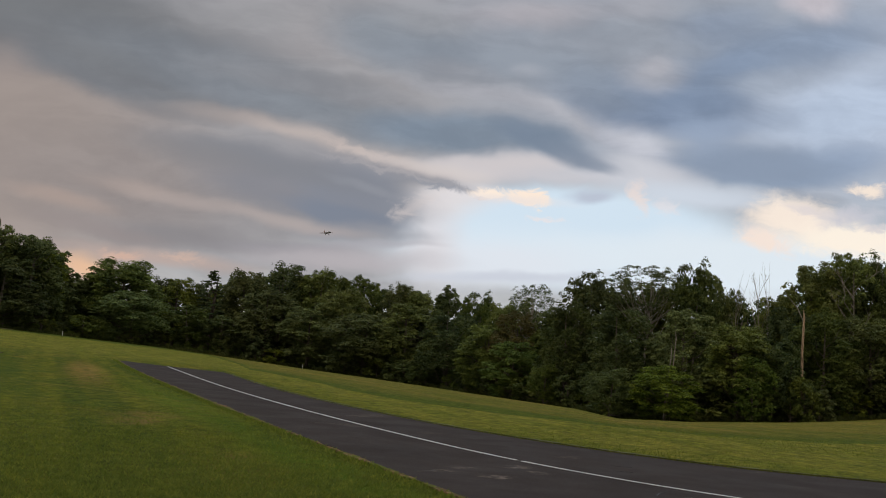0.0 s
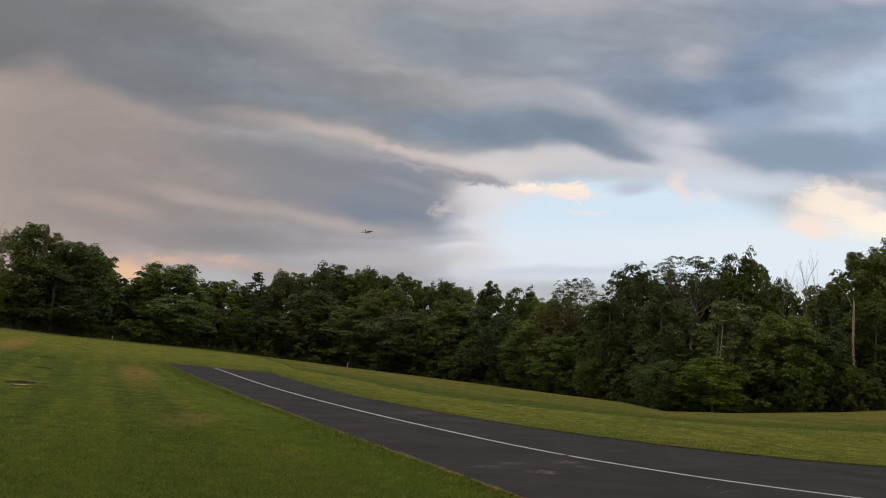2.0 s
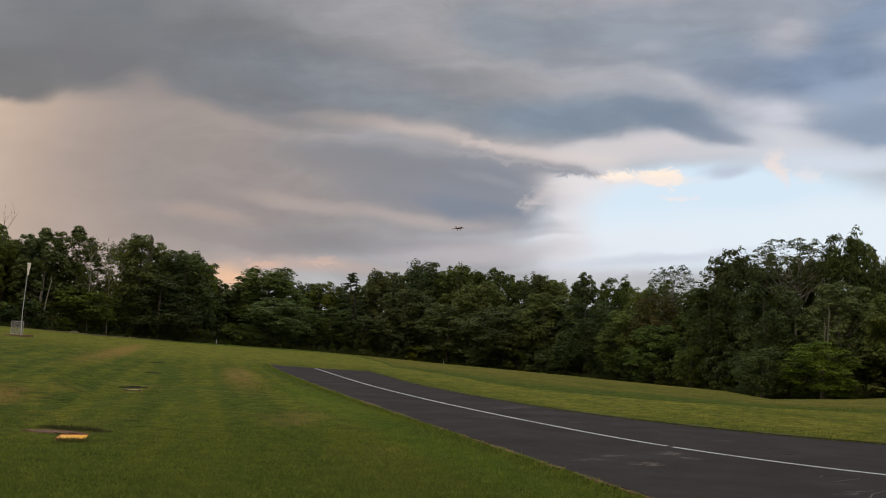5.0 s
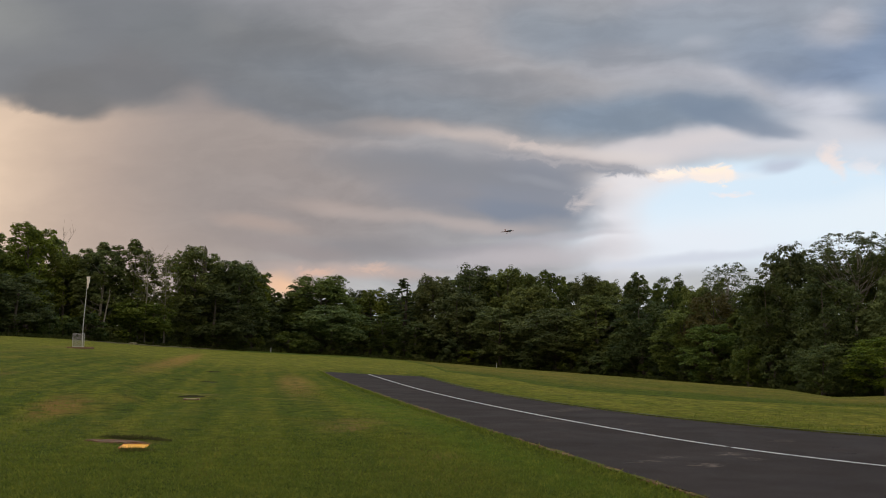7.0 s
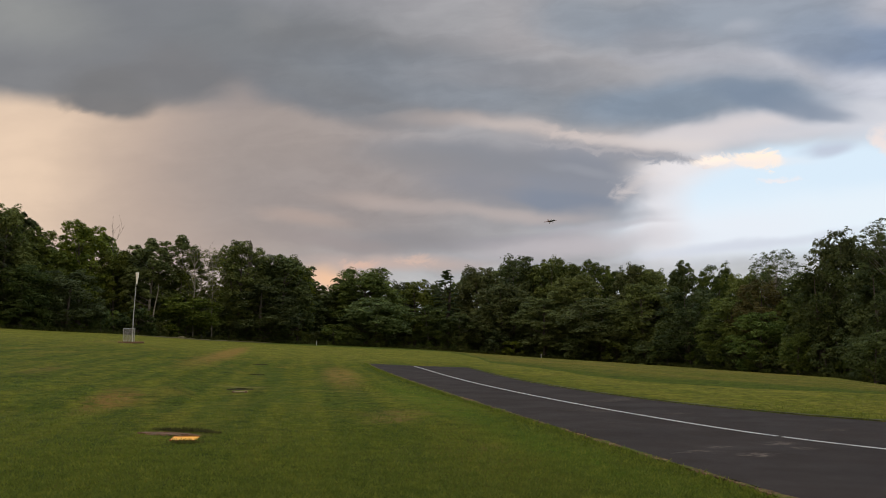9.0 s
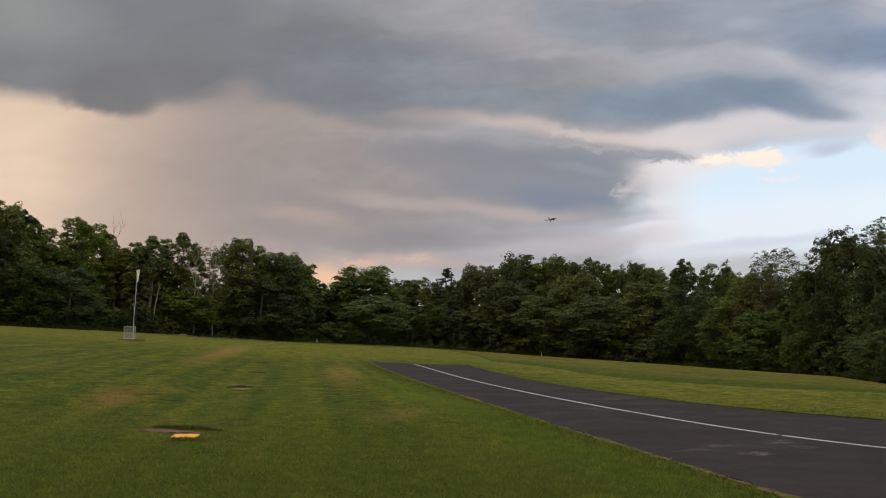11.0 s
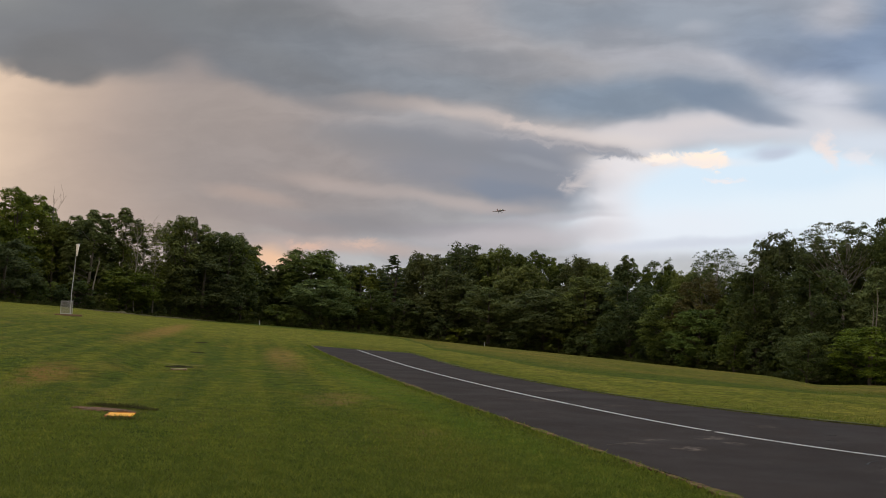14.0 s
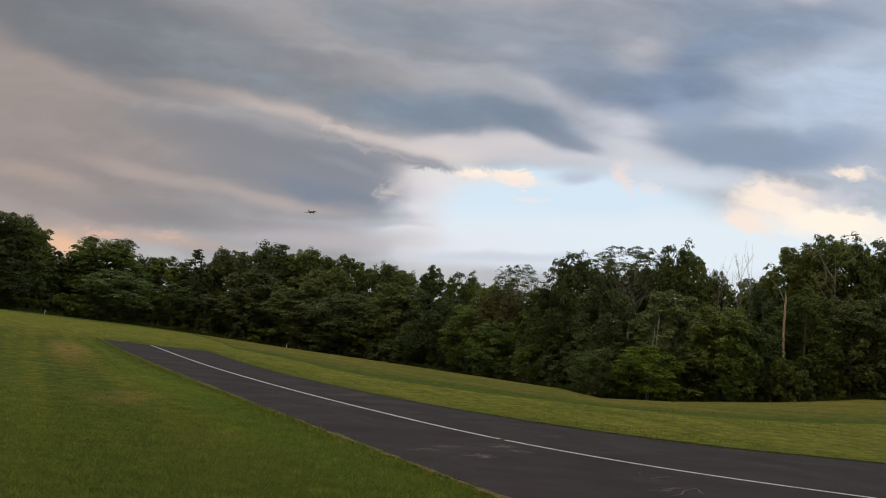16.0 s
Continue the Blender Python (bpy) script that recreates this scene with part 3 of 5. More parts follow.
def tube(bm, points, radii, sides=8):
    """A tapered, bent tube through points, closed at its ends."""
    rings = []
    for i, p in enumerate(points):
        p = Vector(p)
        a, c = Vector(points[max(i - 1, 0)]), Vector(points[min(i + 1, len(points) - 1)])
        d = (c - a).normalized()
        side = d.orthogonal().normalized()
        if abs(d.z) > 0.5:
            side = (Vector((1, 0, 0)) - d * d.x).normalized()
        up = d.cross(side)
        rings.append([bm.verts.new(p + radii[i] * (math.cos(q) * side + math.sin(q) * up)) for q in (2 * math.pi * k / sides for k in range(sides))])
    for r0, r1 in zip(rings, rings[1:]):
        for k in range(sides):
            bm.faces.new((r0[k], r0[(k + 1) % sides], r1[(k + 1) % sides], r1[k]))
    bm.faces.new(rings[0][::-1])
    bm.faces.new(rings[-1])
    return bm


def bezier(p0, p1, p2, p3, n):
    s = np.linspace(0, 1, n)[:, None]
    p0, p1, p2, p3 = (np.array(p, float) for p in (p0, p1, p2, p3))
    return (1 - s) ** 3 * p0 + 3 * s * (1 - s) ** 2 * p1 + 3 * s * s * (1 - s) * p2 + s ** 3 * p3


def spline(points, n):
    """A smooth line through a few points."""
    p = np.array(points, float)
    p = np.concatenate([[2 * p[0] - p[1]], p, [2 * p[-1] - p[-2]]])
    out = []
    for u in np.linspace(0, len(points) - 1 - 1e-6, n):
        i, s = int(u), u - int(u)
        a, b, c, d = p[i:i + 4]
        out.append(0.5 * (2 * b + (c - a) * s + (2 * a - 5 * b + 4 * c - d) * s * s + (3 * b - a - 3 * c + d) * s ** 3))
    return np.array(out)


def left_line(n):
    return bezier((-20.06, 58.4), (-13.44, 41.46), (-4.14, 21.67), (3.9, 5.0), n)


def mid_line(n):
    return spline([(-15.9, 54.7), (-7.7, 34.9), (-1.25, 21.95), (3.45, 15.45), (10.0, 12.0)], n)


def right_line(n):
    return spline([(-11.95, 52.4), (-5.9, 36.4), (-0.2, 25.6), (4.95, 20.3), (9.95, 18.9), (19.0, 17.8)], n)


# ---- the lie of the land ----
# along the wood's edge: degrees right of the first view, metres away, degrees above the eye's level
EDGE_AZ = np.array([-60, -40.3, -33.7, -28.7, -22.2, -17.1, -13.7, -8.6, -2.7, 2.3, 6.4, 9.1, 11.7, 16, 21.8, 26.5, 34])
EDGE_FAR = np.array([125, 140, 148, 155, 165, 170, 170, 165, 152, 138, 124, 115, 107, 106, 110, 116, 122])
EDGE_UP = np.array([0.8, 0.52, 0.2, -0.15, -0.42, -0.63, -0.84, -1.2, -1.55, -1.87, -2.12, -2.26, -2.64, -2.4, -1.82, -1.17, -0.7])
FLAT_AZ = np.array([-60, -30, -24, -18, -10, 0, 10, 34])
FLAT_FAR = np.array([24, 25, 44, 64, 62, 42, 32, 32])


def edge_far(az):
    return np.interp(az, EDGE_AZ, EDGE_FAR)


def land(x, y):
    """The ground's height at x, y (arrays or numbers)."""
    az, r = np.degrees(np.arctan2(x, y)), np.hypot(x, y)
    side = np.clip((np.abs(az) - 75) / 50, 0, 1)
    d = edge_far(az)
    low = EYE + d * np.tan(np.radians(np.interp(az, EDGE_AZ, EDGE_UP)))
    r0 = np.interp(az, FLAT_AZ, FLAT_FAR)
    k = np.clip((r - r0) / (d - r0), 0, 1.25)
    return low * k ** np.interp(az, [-60, -31, -22, 34], [0.66, 0.66, 1.1, 1.15]) * (1 - side)


MOW = bezier((-12.85, 64.4), (-5.0, 53.0), (-2.5, 18.8), (19.0, 37.2), 60)
MOW_AZ, MOW_FAR = np.degrees(np.arctan2(MOW[:, 0], MOW[:, 1])), np.hypot(MOW[:, 0], MOW[:, 1])


def mow_far(az):
    """How far the mown lawn reaches."""
    return np.where(az < MOW_AZ[0], np.interp(az, np.array([-60.0, -14.0, MOW_AZ[0]]), np.array([138.0, 150.0, MOW_FAR[0]])), np.interp(az, MOW_AZ, MOW_FAR))


def sheet(name, verts, faces, mat, kind="structure"):
    me = bpy.data.meshes.new(name)
    me.from_pydata(verts, [], faces)
    me.materials.append(mat)
    ob = new(name, me)
    ob["kind"] = kind
    return ob


az_steps = np.concatenate([np.arange(-180, -62, 6.0), np.arange(-62, -44, 1.0), np.arange(-44, 32, 0.25), np.arange(32, 60, 1.0), np.arange(60, 180, 6.0)])
r_steps = np.concatenate([[1.0, 3, 5, 7], np.geomspace(9, 200, 170), np.geomspace(215, 4500, 26)])
A, R = np.meshgrid(np.radians(az_steps), r_steps)
GX, GY = R * np.sin(A), R * np.cos(A)
GZ = land(GX, GY) + np.clip((R - 8) / 40, 0, 1) * 0.03 * (np.sin(GX * 0.31 + 1) * np.sin(GY * 0.23) + 0.6 * np.sin(GX * 0.9) * np.sin(GY * 0.7)) - 0.02
na, nr = len(az_steps), len(r_steps)
verts = np.stack([GX, GY, GZ], -1).reshape(-1, 3).tolist() + [(0, 0, -0.02)]
faces = []
for i in range(nr - 1):
    for j in range(na):
        k = (j + 1) % na
        faces.append((i * na + j, i * na + k, (i + 1) * na + k, (i + 1) * na + j)[::-1])
for j in range(na):
    faces.append((nr * na, (j + 1) % na, j)[::-1])
ground = sheet("ground", verts, faces, M_GROUND)
RIGHT_AT = right_line(200)
RIGHT_AZ, RIGHT_FAR = np.degrees(np.arctan2(RIGHT_AT[:, 0], RIGHT_AT[:, 1])), np.hypot(RIGHT_AT[:, 0], RIGHT_AT[:, 1])
# beyond the asphalt's edge; far lawn is paled too, for haze and sky light
beyond = np.where(np.degrees(A) < RIGHT_AZ[0], np.interp(np.degrees(A), np.array([-60.0, -22.0, RIGHT_AZ[0]]), np.array([60.0, 56.0, 53.8])), np.interp(np.degrees(A), RIGHT_AZ, RIGHT_FAR))
layer = ground.data.attributes.new("fresh_far_lit", "FLOAT", "POINT")
layer.data.foreach_set("value", np.concatenate([np.clip((R - beyond) / np.interp(np.degrees(A), [-30.0, -15.0, -5.0, 3.0], [30.0, 20.0, 5.0, 0.8]), 0, 1).reshape(-1), [0.0]]).astype(np.float32))
layer = ground.data.attributes.new("uncut", "FLOAT", "POINT")
gap = (R - mow_far(np.degrees(A))) / (0.04 * R)
layer.data.foreach_set("value", np.concatenate([np.clip(0.5 + 0.5 * gap, 0, 1).reshape(-1), [0.0]]).astype(np.float32))
layer = ground.data.attributes.new("past", "FLOAT", "POINT")
layer.data.foreach_set("value", np.concatenate([np.clip((R - mow_far(np.degrees(A))) / (0.35 * R), 0, 1).reshape(-1), [0.0]]).astype(np.float32))
for p in ground.data.polygons:
    p.use_smooth = True
tagged(ground, "mown green lawn with mowing stripes and dry patches", "ground")

# ---- runway ----
LEFT = left_line(120)
MID = mid_line(120)
RIGHT = right_line(120)


def ragged(p, amount, seed):
    """Moves a line's points sideways by noise, for a crumbled edge."""
    d = np.gradient(p, axis=0)
    d /= np.linalg.norm(d, axis=1)[:, None]
    k = np.array([noise.noise((x * 0.9, y * 0.9, seed)) + 0.6 * noise.noise((x * 3.1, y * 3.1, seed)) for x, y in p])
    return p + np.stack([-d[:, 1], d[:, 0]], 1) * (k * amount)[:, None]


TOP = 0.018
fine_l, fine_r = ragged(LEFT, 0.10, 3), ragged(RIGHT, 0.10, 8)
rows = []
for k in np.linspace(0, 1, 9):
    w = fine_l + (MID - fine_l) * 2 * k if k <= 0.5 else MID + (fine_r - MID) * (2 * k - 1)
    rows.append(w)
rv, rf = [], []
nl = len(LEFT)
for c, line in enumerate(rows):
    for x, y in line:
        rv.append((x, y, float(land(x, y)) + TOP))
for c in range(8):
    for i in range(nl - 1):
        rf.append((c * nl + i, c * nl + i + 1, (c + 1) * nl + i + 1, (c + 1) * nl + i))
rim = list(range(nl)) + [c * nl + nl - 1 for c in range(1, 9)] + [8 * nl + i for i in range(nl - 2, -1, -1)] + [c * nl for c in range(7, 0, -1)]
first = len(rv)
rv += [(rv[i][0], rv[i][1], rv[i][2] - 0.08) for i in rim]
for i in range(len(rim)):
    j = (i + 1) % len(rim)
    rf.append((rim[i], rim[j], first + j, first + i))
runway = tagged(sheet("runway", rv, rf, M_ASPHALT), "dark grey asphalt model-flying runway in the lawn", "runway")


def strip(name, line, half, z, mat, label, category):
    """A thin painted or earthen band along a line, with a small thickness."""
    d = np.gradient(line, axis=0)
    d /= np.linalg.norm(d, axis=1)[:, None]
    n = np.stack([-d[:, 1], d[:, 0]], 1)
    half = np.broadcast_to(half, (len(line),))[:, None]
    a, c = line + n * half, line - n * half
    v = [(x, y, float(land(x, y)) + h) for h in (z, min(z - 0.03, 0.0)) for q in (a, c) for x, y in q]
    m = len(line)
    f = []
    for i in range(m - 1):
        f += [(i, m + i, m + i + 1, i + 1), (2 * m + i, i, i + 1, 2 * m + i + 1), (m + i, 3 * m + i, 3 * m + i + 1, m + i + 1)]
    return tagged(sheet(name, v, f, mat), label, category)


fine_mid = mid_line(600)
joint = int(np.argmin(np.hypot(fine_mid[:, 0] - 2.15, fine_mid[:, 1] - 17.5)))
for piece in (fine_mid[6:joint - 1], fine_mid[joint + 1:]):
    strip("centre_line", piece, 0.042, TOP + 0.005, M_LINE, "worn white painted line along the runway", "road marking")
edge_l = left_line(400) + np.array([-0.02, -0.01])
wid = np.array([max(0.010, 0.052 + 0.07 * noise.noise((x * 0.8, y * 0.8, 5)) + 0.09 * noise.noise((x * 3, y * 3, 2))) for x, y in edge_l])
strip("soil_edge", edge_l, wid, 0.0225, M_DIRT, "crumbled strip of dry soil beside the asphalt", "soil")
# overhanging turf, its colour darkened for the shadow line under it
edge_r = right_line(400) + np.array([0.04, 0.03])
wid = np.array([max(0.015, 0.045 + 0.08 * noise.noise((x * 0.8, y * 0.8, 9)) + 0.08 * noise.noise((x * 3, y * 3, 4))) for x, y in edge_r])
strip("turf_edge", edge_r, wid, 0.05, M_TURF, "overhanging turf edge along the asphalt, darkened for its shadow line", "turf")

rng = np.random.default_rng(11)


def crack(x, y, turn, length, width, label="dark branching crack in the asphalt", mat=None):
    pts = []
    a = radians(turn)
    for i in range(10):
        s = length * (i / 9 - 0.5)
        o = 0.12 * length * noise.noise((s * 2 + x, y, 0.5))
        pts.append((x + s * math.cos(a) - o * math.sin(a), y + s * math.sin(a) + o * math.cos(a)))
    w = 0.22 * np.array([width * (0.3 + 0.7 * math.sin(math.pi * (i + 0.5) / 10)) for i in range(10)])
    return strip("crack", np.array(pts), w, TOP + 0.005, mat or M_CRACK, label, "crack")


crack(3.62, 14.13, 60, 0.70, 0.020)
crack(3.77, 17.70, 10, 0.40, 0.030)
crack(3.64, 16.83, 0, 0.30, 0.020)
crack(3.55, 13.96, 70, 0.40, 0.030)
for x, y, turn, length in ((3.75, 12.35, 51, 1.15), (4.05, 12.55, 80, 0.5), (3.80, 13.70, 48, 0.72), (-2.2, 22.2, 20, 1.3), (-2.0, 25.4, 25, 1.2), (0.1, 14.5, 42, 0.6)):
    crack(x, y, turn, length, 0.05, "pale worn crack in the asphalt", M_SCUFF)


# ---- trees ----
def leaf_mesh(name, c, n, size, mat, seed, tint=None):
    """Many small leaf sprays of three corners each, at the places c, facing n."""
    g = np.random.default_rng(seed)
    k = len(c)
    n = n / np.linalg.norm(n, axis=1)[:, None]
    a = np.cross(n, g.normal(size=(k, 3)))
    a /= np.linalg.norm(a, axis=1)[:, None]
    b2 = np.cross(n, a)
    s = size * g.uniform(0.6, 1.35, size=(k, 1))
    tip = n * s * -0.15
    v = np.stack([c - a * s * 0.52 - b2 * s * 0.3, c + a * s * 0.52 - b2 * s * 0.3, c + b2 * s * 0.5 + tip], 1).reshape(-1, 3)
    me = bpy.data.meshes.new(name)
    me.vertices.add(3 * k)
    me.vertices.foreach_set("co", v.astype(np.float32).ravel())
    me.loops.add(3 * k)
    me.loops.foreach_set("vertex_index", np.arange(3 * k, dtype=np.int32))
    me.polygons.add(k)
    me.polygons.foreach_set("loop_start", np.arange(0, 3 * k, 3, dtype=np.int32))
    me.update(calc_edges=True)
    layer = me.attributes.new("clump", "FLOAT", "FACE")
    layer.data.foreach_set("value", (np.full(k, 0.5) if tint is None else tint).astype(np.float32))
    me.materials.append(mat)
    return me


def lobes_of(g, count, kind):
    """Middles and radii of a crown's boughs, in a crown 1 wide and 1 high that stands on z = 0."""
    out = []
    levels = (g.permutation(count) + g.uniform(0, 1, count)) / count
    for i in range(count):
        u = (i + 0.5) / count
        a = i * 2.399963 + g.uniform(-0.5, 0.5)
        if kind == "cone":
            z = 0.04 + 0.92 * u
            rad = 0.46 * (1 - z) ** 0.9 * g.uniform(0.55, 1.0)
            r = 0.07 + 0.11 * (1 - z)
        else:
            z = 0.05 + 0.88 * float(levels[i]) ** 0.92
            belly = 0.40 if kind == "bush" else 0.46
            bulge = math.sqrt(max(0.03, 1 - ((z - belly) / (1.02 - belly)) ** 2)) if z > belly else math.sqrt(max(0.1, 1 - ((belly - z) / (belly + 0.14)) ** 2))
            r = g.uniform(0.11, 0.20) * (0.66 + 0.38 * bulge)
            if kind == "airy":
                r *= 0.55
            rad = max(0.0, 0.54 * bulge * g.uniform(0.86, 1.06) - 0.85 * r)
            if i % 4 == 3:
                rad *= g.uniform(0.2, 0.7)
        out.append((rad * math.cos(a), rad * math.sin(a), z, r))
    return out


def tree_kind(name, seed, kind, height, width, bare, lobes, leaves, size, mat, wood, label, category="tree"):
    """One tree, with its foot at the origin: trunk with limbs, and a crown of boughs, each of them leaf clumps with gaps between."""
    g = np.random.default_rng(seed)
    root = thing(name, pose(0, 0, 0), label, category, "shrubs of the wood" if kind == "bush" else "trees of the wood")
    spots = lobes_of(g, lobes if kind in ("cone", "airy") else int(lobes * 0.95), kind)
    ch = height - bare
    squash = {"layer": 0.52, "cone": 0.42}.get(kind, 0.5 + 0.42 * ch / width)
    cs, ns, tints = [], [], []
    total = sum(q[3] ** 2 for q in spots)
    for x, y, z, r in spots:
        bough = g.uniform(0.25, 0.75)
        many = {"airy": 6, "cone": 5}.get(kind, 8)
        share = 1.9 * leaves * r * r / total
        out = Vector((x, y, 0.25 * (z - 0.4)))
        out = np.array(out.normalized() if out.length > 0.02 else Vector((0, 0, 1)))
        for q in range(many + 1):
            inner = q == many
            k = max(5, int(share * (0.16 if inner else 0.84 / many)))
            if inner:
                mid, rs = np.zeros(3), r * 0.55
            else:
                w = g.normal(size=3) + 0.55 * out + np.array([0, 0, 0.30])
                w /= np.linalg.norm(w)
                mid, rs = w * r * g.uniform(0.50, 0.78), r * g.uniform(0.36, 0.54)
                if kind == "airy":
                    mid, rs = mid * 1.9, rs * 1.25
            d = g.normal(size=(k, 3))
            d /= np.linalg.norm(d, axis=1)[:, None]
            d[:, 2] = np.where(d[:, 2] < -0.12, -d[:, 2], d[:, 2])
            rad = (g.uniform(0.25, 1.0, size=(k, 1)) ** 0.35) * (1 + 0.05 * g.normal(size=(k, 1)))
            p = (mid + d * rad * rs * np.array([1, 1, 0.8])) * np.array([width, width, width * squash])
            p[:, 2] -= 0.25 * (p[:, 0] ** 2 + p[:, 1] ** 2) / (r * width) * (0.6 if kind in ("layer", "cone") else 0.12)
            cs.append(p + np.array([x * width, y * width, bare + z * ch]))
            ns.append(d + np.array([0, 0, 0.45]) + 0.14 * g.normal(size=(k, 3)))
            tints.append(np.full(k, min(1, max(0, bough + g.normal(0, 0.22)))))
    cs, ns = np.concatenate(cs), np.concatenate(ns)
    cs[:, 2] = np.maximum(cs[:, 2], 0.08)
    crown = new("crown", leaf_mesh("crown", cs, ns, 0.74 * size, mat, seed + 1, np.concatenate(tints)))
    crown.parent = root
    bm = bmesh.new()
    lean = g.uniform(-0.03, 0.03, 2) * height
    r0 = {"bush": 0.019, "airy": 0.011, "tall": 0.013}.get(kind, 0.018) * height
    pts = [(0, 0, -0.35), (0.02, 0, 0.25), (lean[0] * 0.4, lean[1] * 0.4, height * 0.35), (lean[0], lean[1], height * 0.68), (lean[0] * 1.3, lean[1] * 1.3, height * 0.92)]
    tube(bm, pts, [r0 * 1.5, r0, r0 * 0.75, r0 * 0.42, r0 * 0.12], 8)
    picks = sorted(spots, key=lambda q: q[2])[:: max(1, len(spots) // (34 if kind == "airy" else 12))]
    for x, y, z, r in picks:
        top = Vector((x * width, y * width, bare + z * ch))
        start = max(bare * 0.6, min(height * 0.7, top.z - 0.5 * math.hypot(top.x, top.y) - 0.12 * height))
        foot = Vector((lean[0] * start / height, lean[1] * start / height, max(start, 0.15)))
        mid = foot.lerp(top, 0.55) + Vector((0, 0, -0.04 * height)) + Vector(g.normal(size=3)) * 0.012 * height
        rr = r0 * 0.42 * (1 - 0.5 * foot.z / height)
        tube(bm, [foot, mid, top], [rr, rr * 0.6, rr * 0.2], 6)
    part("trunk", bm, wood, root)
    root["size"] = (width, height)
    return root


KINDS = {}


def grow(kind, x, y, height, width, turn):
    """Stands a tree of that kind on the ground at x, y."""
    root = KINDS[kind]
    w, h = root["size"]
    m = pose(x, y, float(land(x, y)) - 0.05, 0, 0, turn) @ Matrix.Diagonal((width / w, width / w, height / h, 1))
    if not root.get("used"):
        root["used"] = True
        root.matrix_basis = m
        return root
    ob = copy_thing(root, Matrix.Identity(4))
    ob.matrix_basis = m
    return ob


def stand(kind, az, far, up, width, turn):
    """A tree at a bearing and distance, whose top stands that many degrees above the eye's level."""
    x, y = far * math.sin(radians(az)), far * math.cos(radians(az))
    return grow(kind, x, y, EYE + far * math.tan(radians(up)) - float(land(x, y)) + 0.05, width, turn)


OAK = "broad green deciduous tree at the wood's edge"
KINDS["oak"] = tree_kind("tree", 1, "broad", 18, 11, 1.6, 70, 10000, 0.43, M_LEAF, M_BARK, OAK)
KINDS["oak_b"] = tree_kind("tree", 2, "broad", 18, 12, 1.4, 76, 10000, 0.44, M_LEAF_DARK, M_BARK, "dark green full-crowned deciduous tree in the wood")
KINDS["oak_c"] = tree_kind("tree", 3, "broad", 18, 10, 2.0, 62, 9600, 0.42, M_LEAF, M_BARK, "rounded deciduous tree with clumped green leaves")
KINDS["light"] = tree_kind("tree", 4, "broad", 10, 8, 0.5, 60, 7400, 0.33, M_LEAF_LIGHT, M_BARK, "lighter green leafy tree in front of the wood")
KINDS["tall"] = tree_kind("tree", 5, "tall", 18, 7, 3.6, 52, 6400, 0.41, M_LEAF, M_PALE, "tall slim tree with pale trunk and loose crown")
KINDS["airy"] = tree_kind("tree", 6, "airy", 18, 9, 6.0, 95, 5200, 0.27, M_LEAF, M_PALE, "thin-crowned tree with pale branches showing")
KINDS["layer"] = tree_kind("tree", 7, "layer", 10, 8.5, 0.2, 84, 8600, 0.33, M_LEAF_LIGHT, M_BARK, "young tree with flat tiers of green leaves")
KINDS["pine"] = tree_kind("conifer", 8, "cone", 18, 6, 2.0, 60, 5000, 0.42, M_NEEDLE, M_BARK, "dark pointed conifer above the leafy trees", "tree")
KINDS["bush"] = tree_kind("shrub", 9, "bush", 4, 4.6, 0.0, 26, 2400, 0.34, M_LEAF, M_BARK, "dense green shrub at the wood's foot", "shrub")
KINDS["bush_b"] = tree_kind("shrub", 10, "bush", 4, 5.0, 0.0, 24, 2200, 0.34, M_LEAF_DARK, M_BARK, "dark shrub under the trees", "shrub")
KINDS["deep"] = tree_kind("tree", 11, "broad", 16, 11, 1.2, 46, 3200, 0.85, M_LEAF_DARK, M_BARK, "dark leafy tree deep in the wood")
KINDS["deep_b"] = tree_kind("tree", 12, "broad", 16, 12, 1.0, 44, 3200, 0.85, M_LEAF, M_BARK, "green leafy tree deep in the wood")


KINDS["lacy"] = tree_kind("tree", 13, "airy", 18, 8, 12.2, 90, 5200, 0.21, M_LEAF_DARK, M_PALE, "tall tree with a thin spreading see-through crown")
KINDS["rust"] = tree_kind("tree", 14, "broad", 14, 9, 1.0, 60, 8000, 0.36, M_LEAF_RUST, M_BARK, "brownish half-withered leafy tree in the wood")


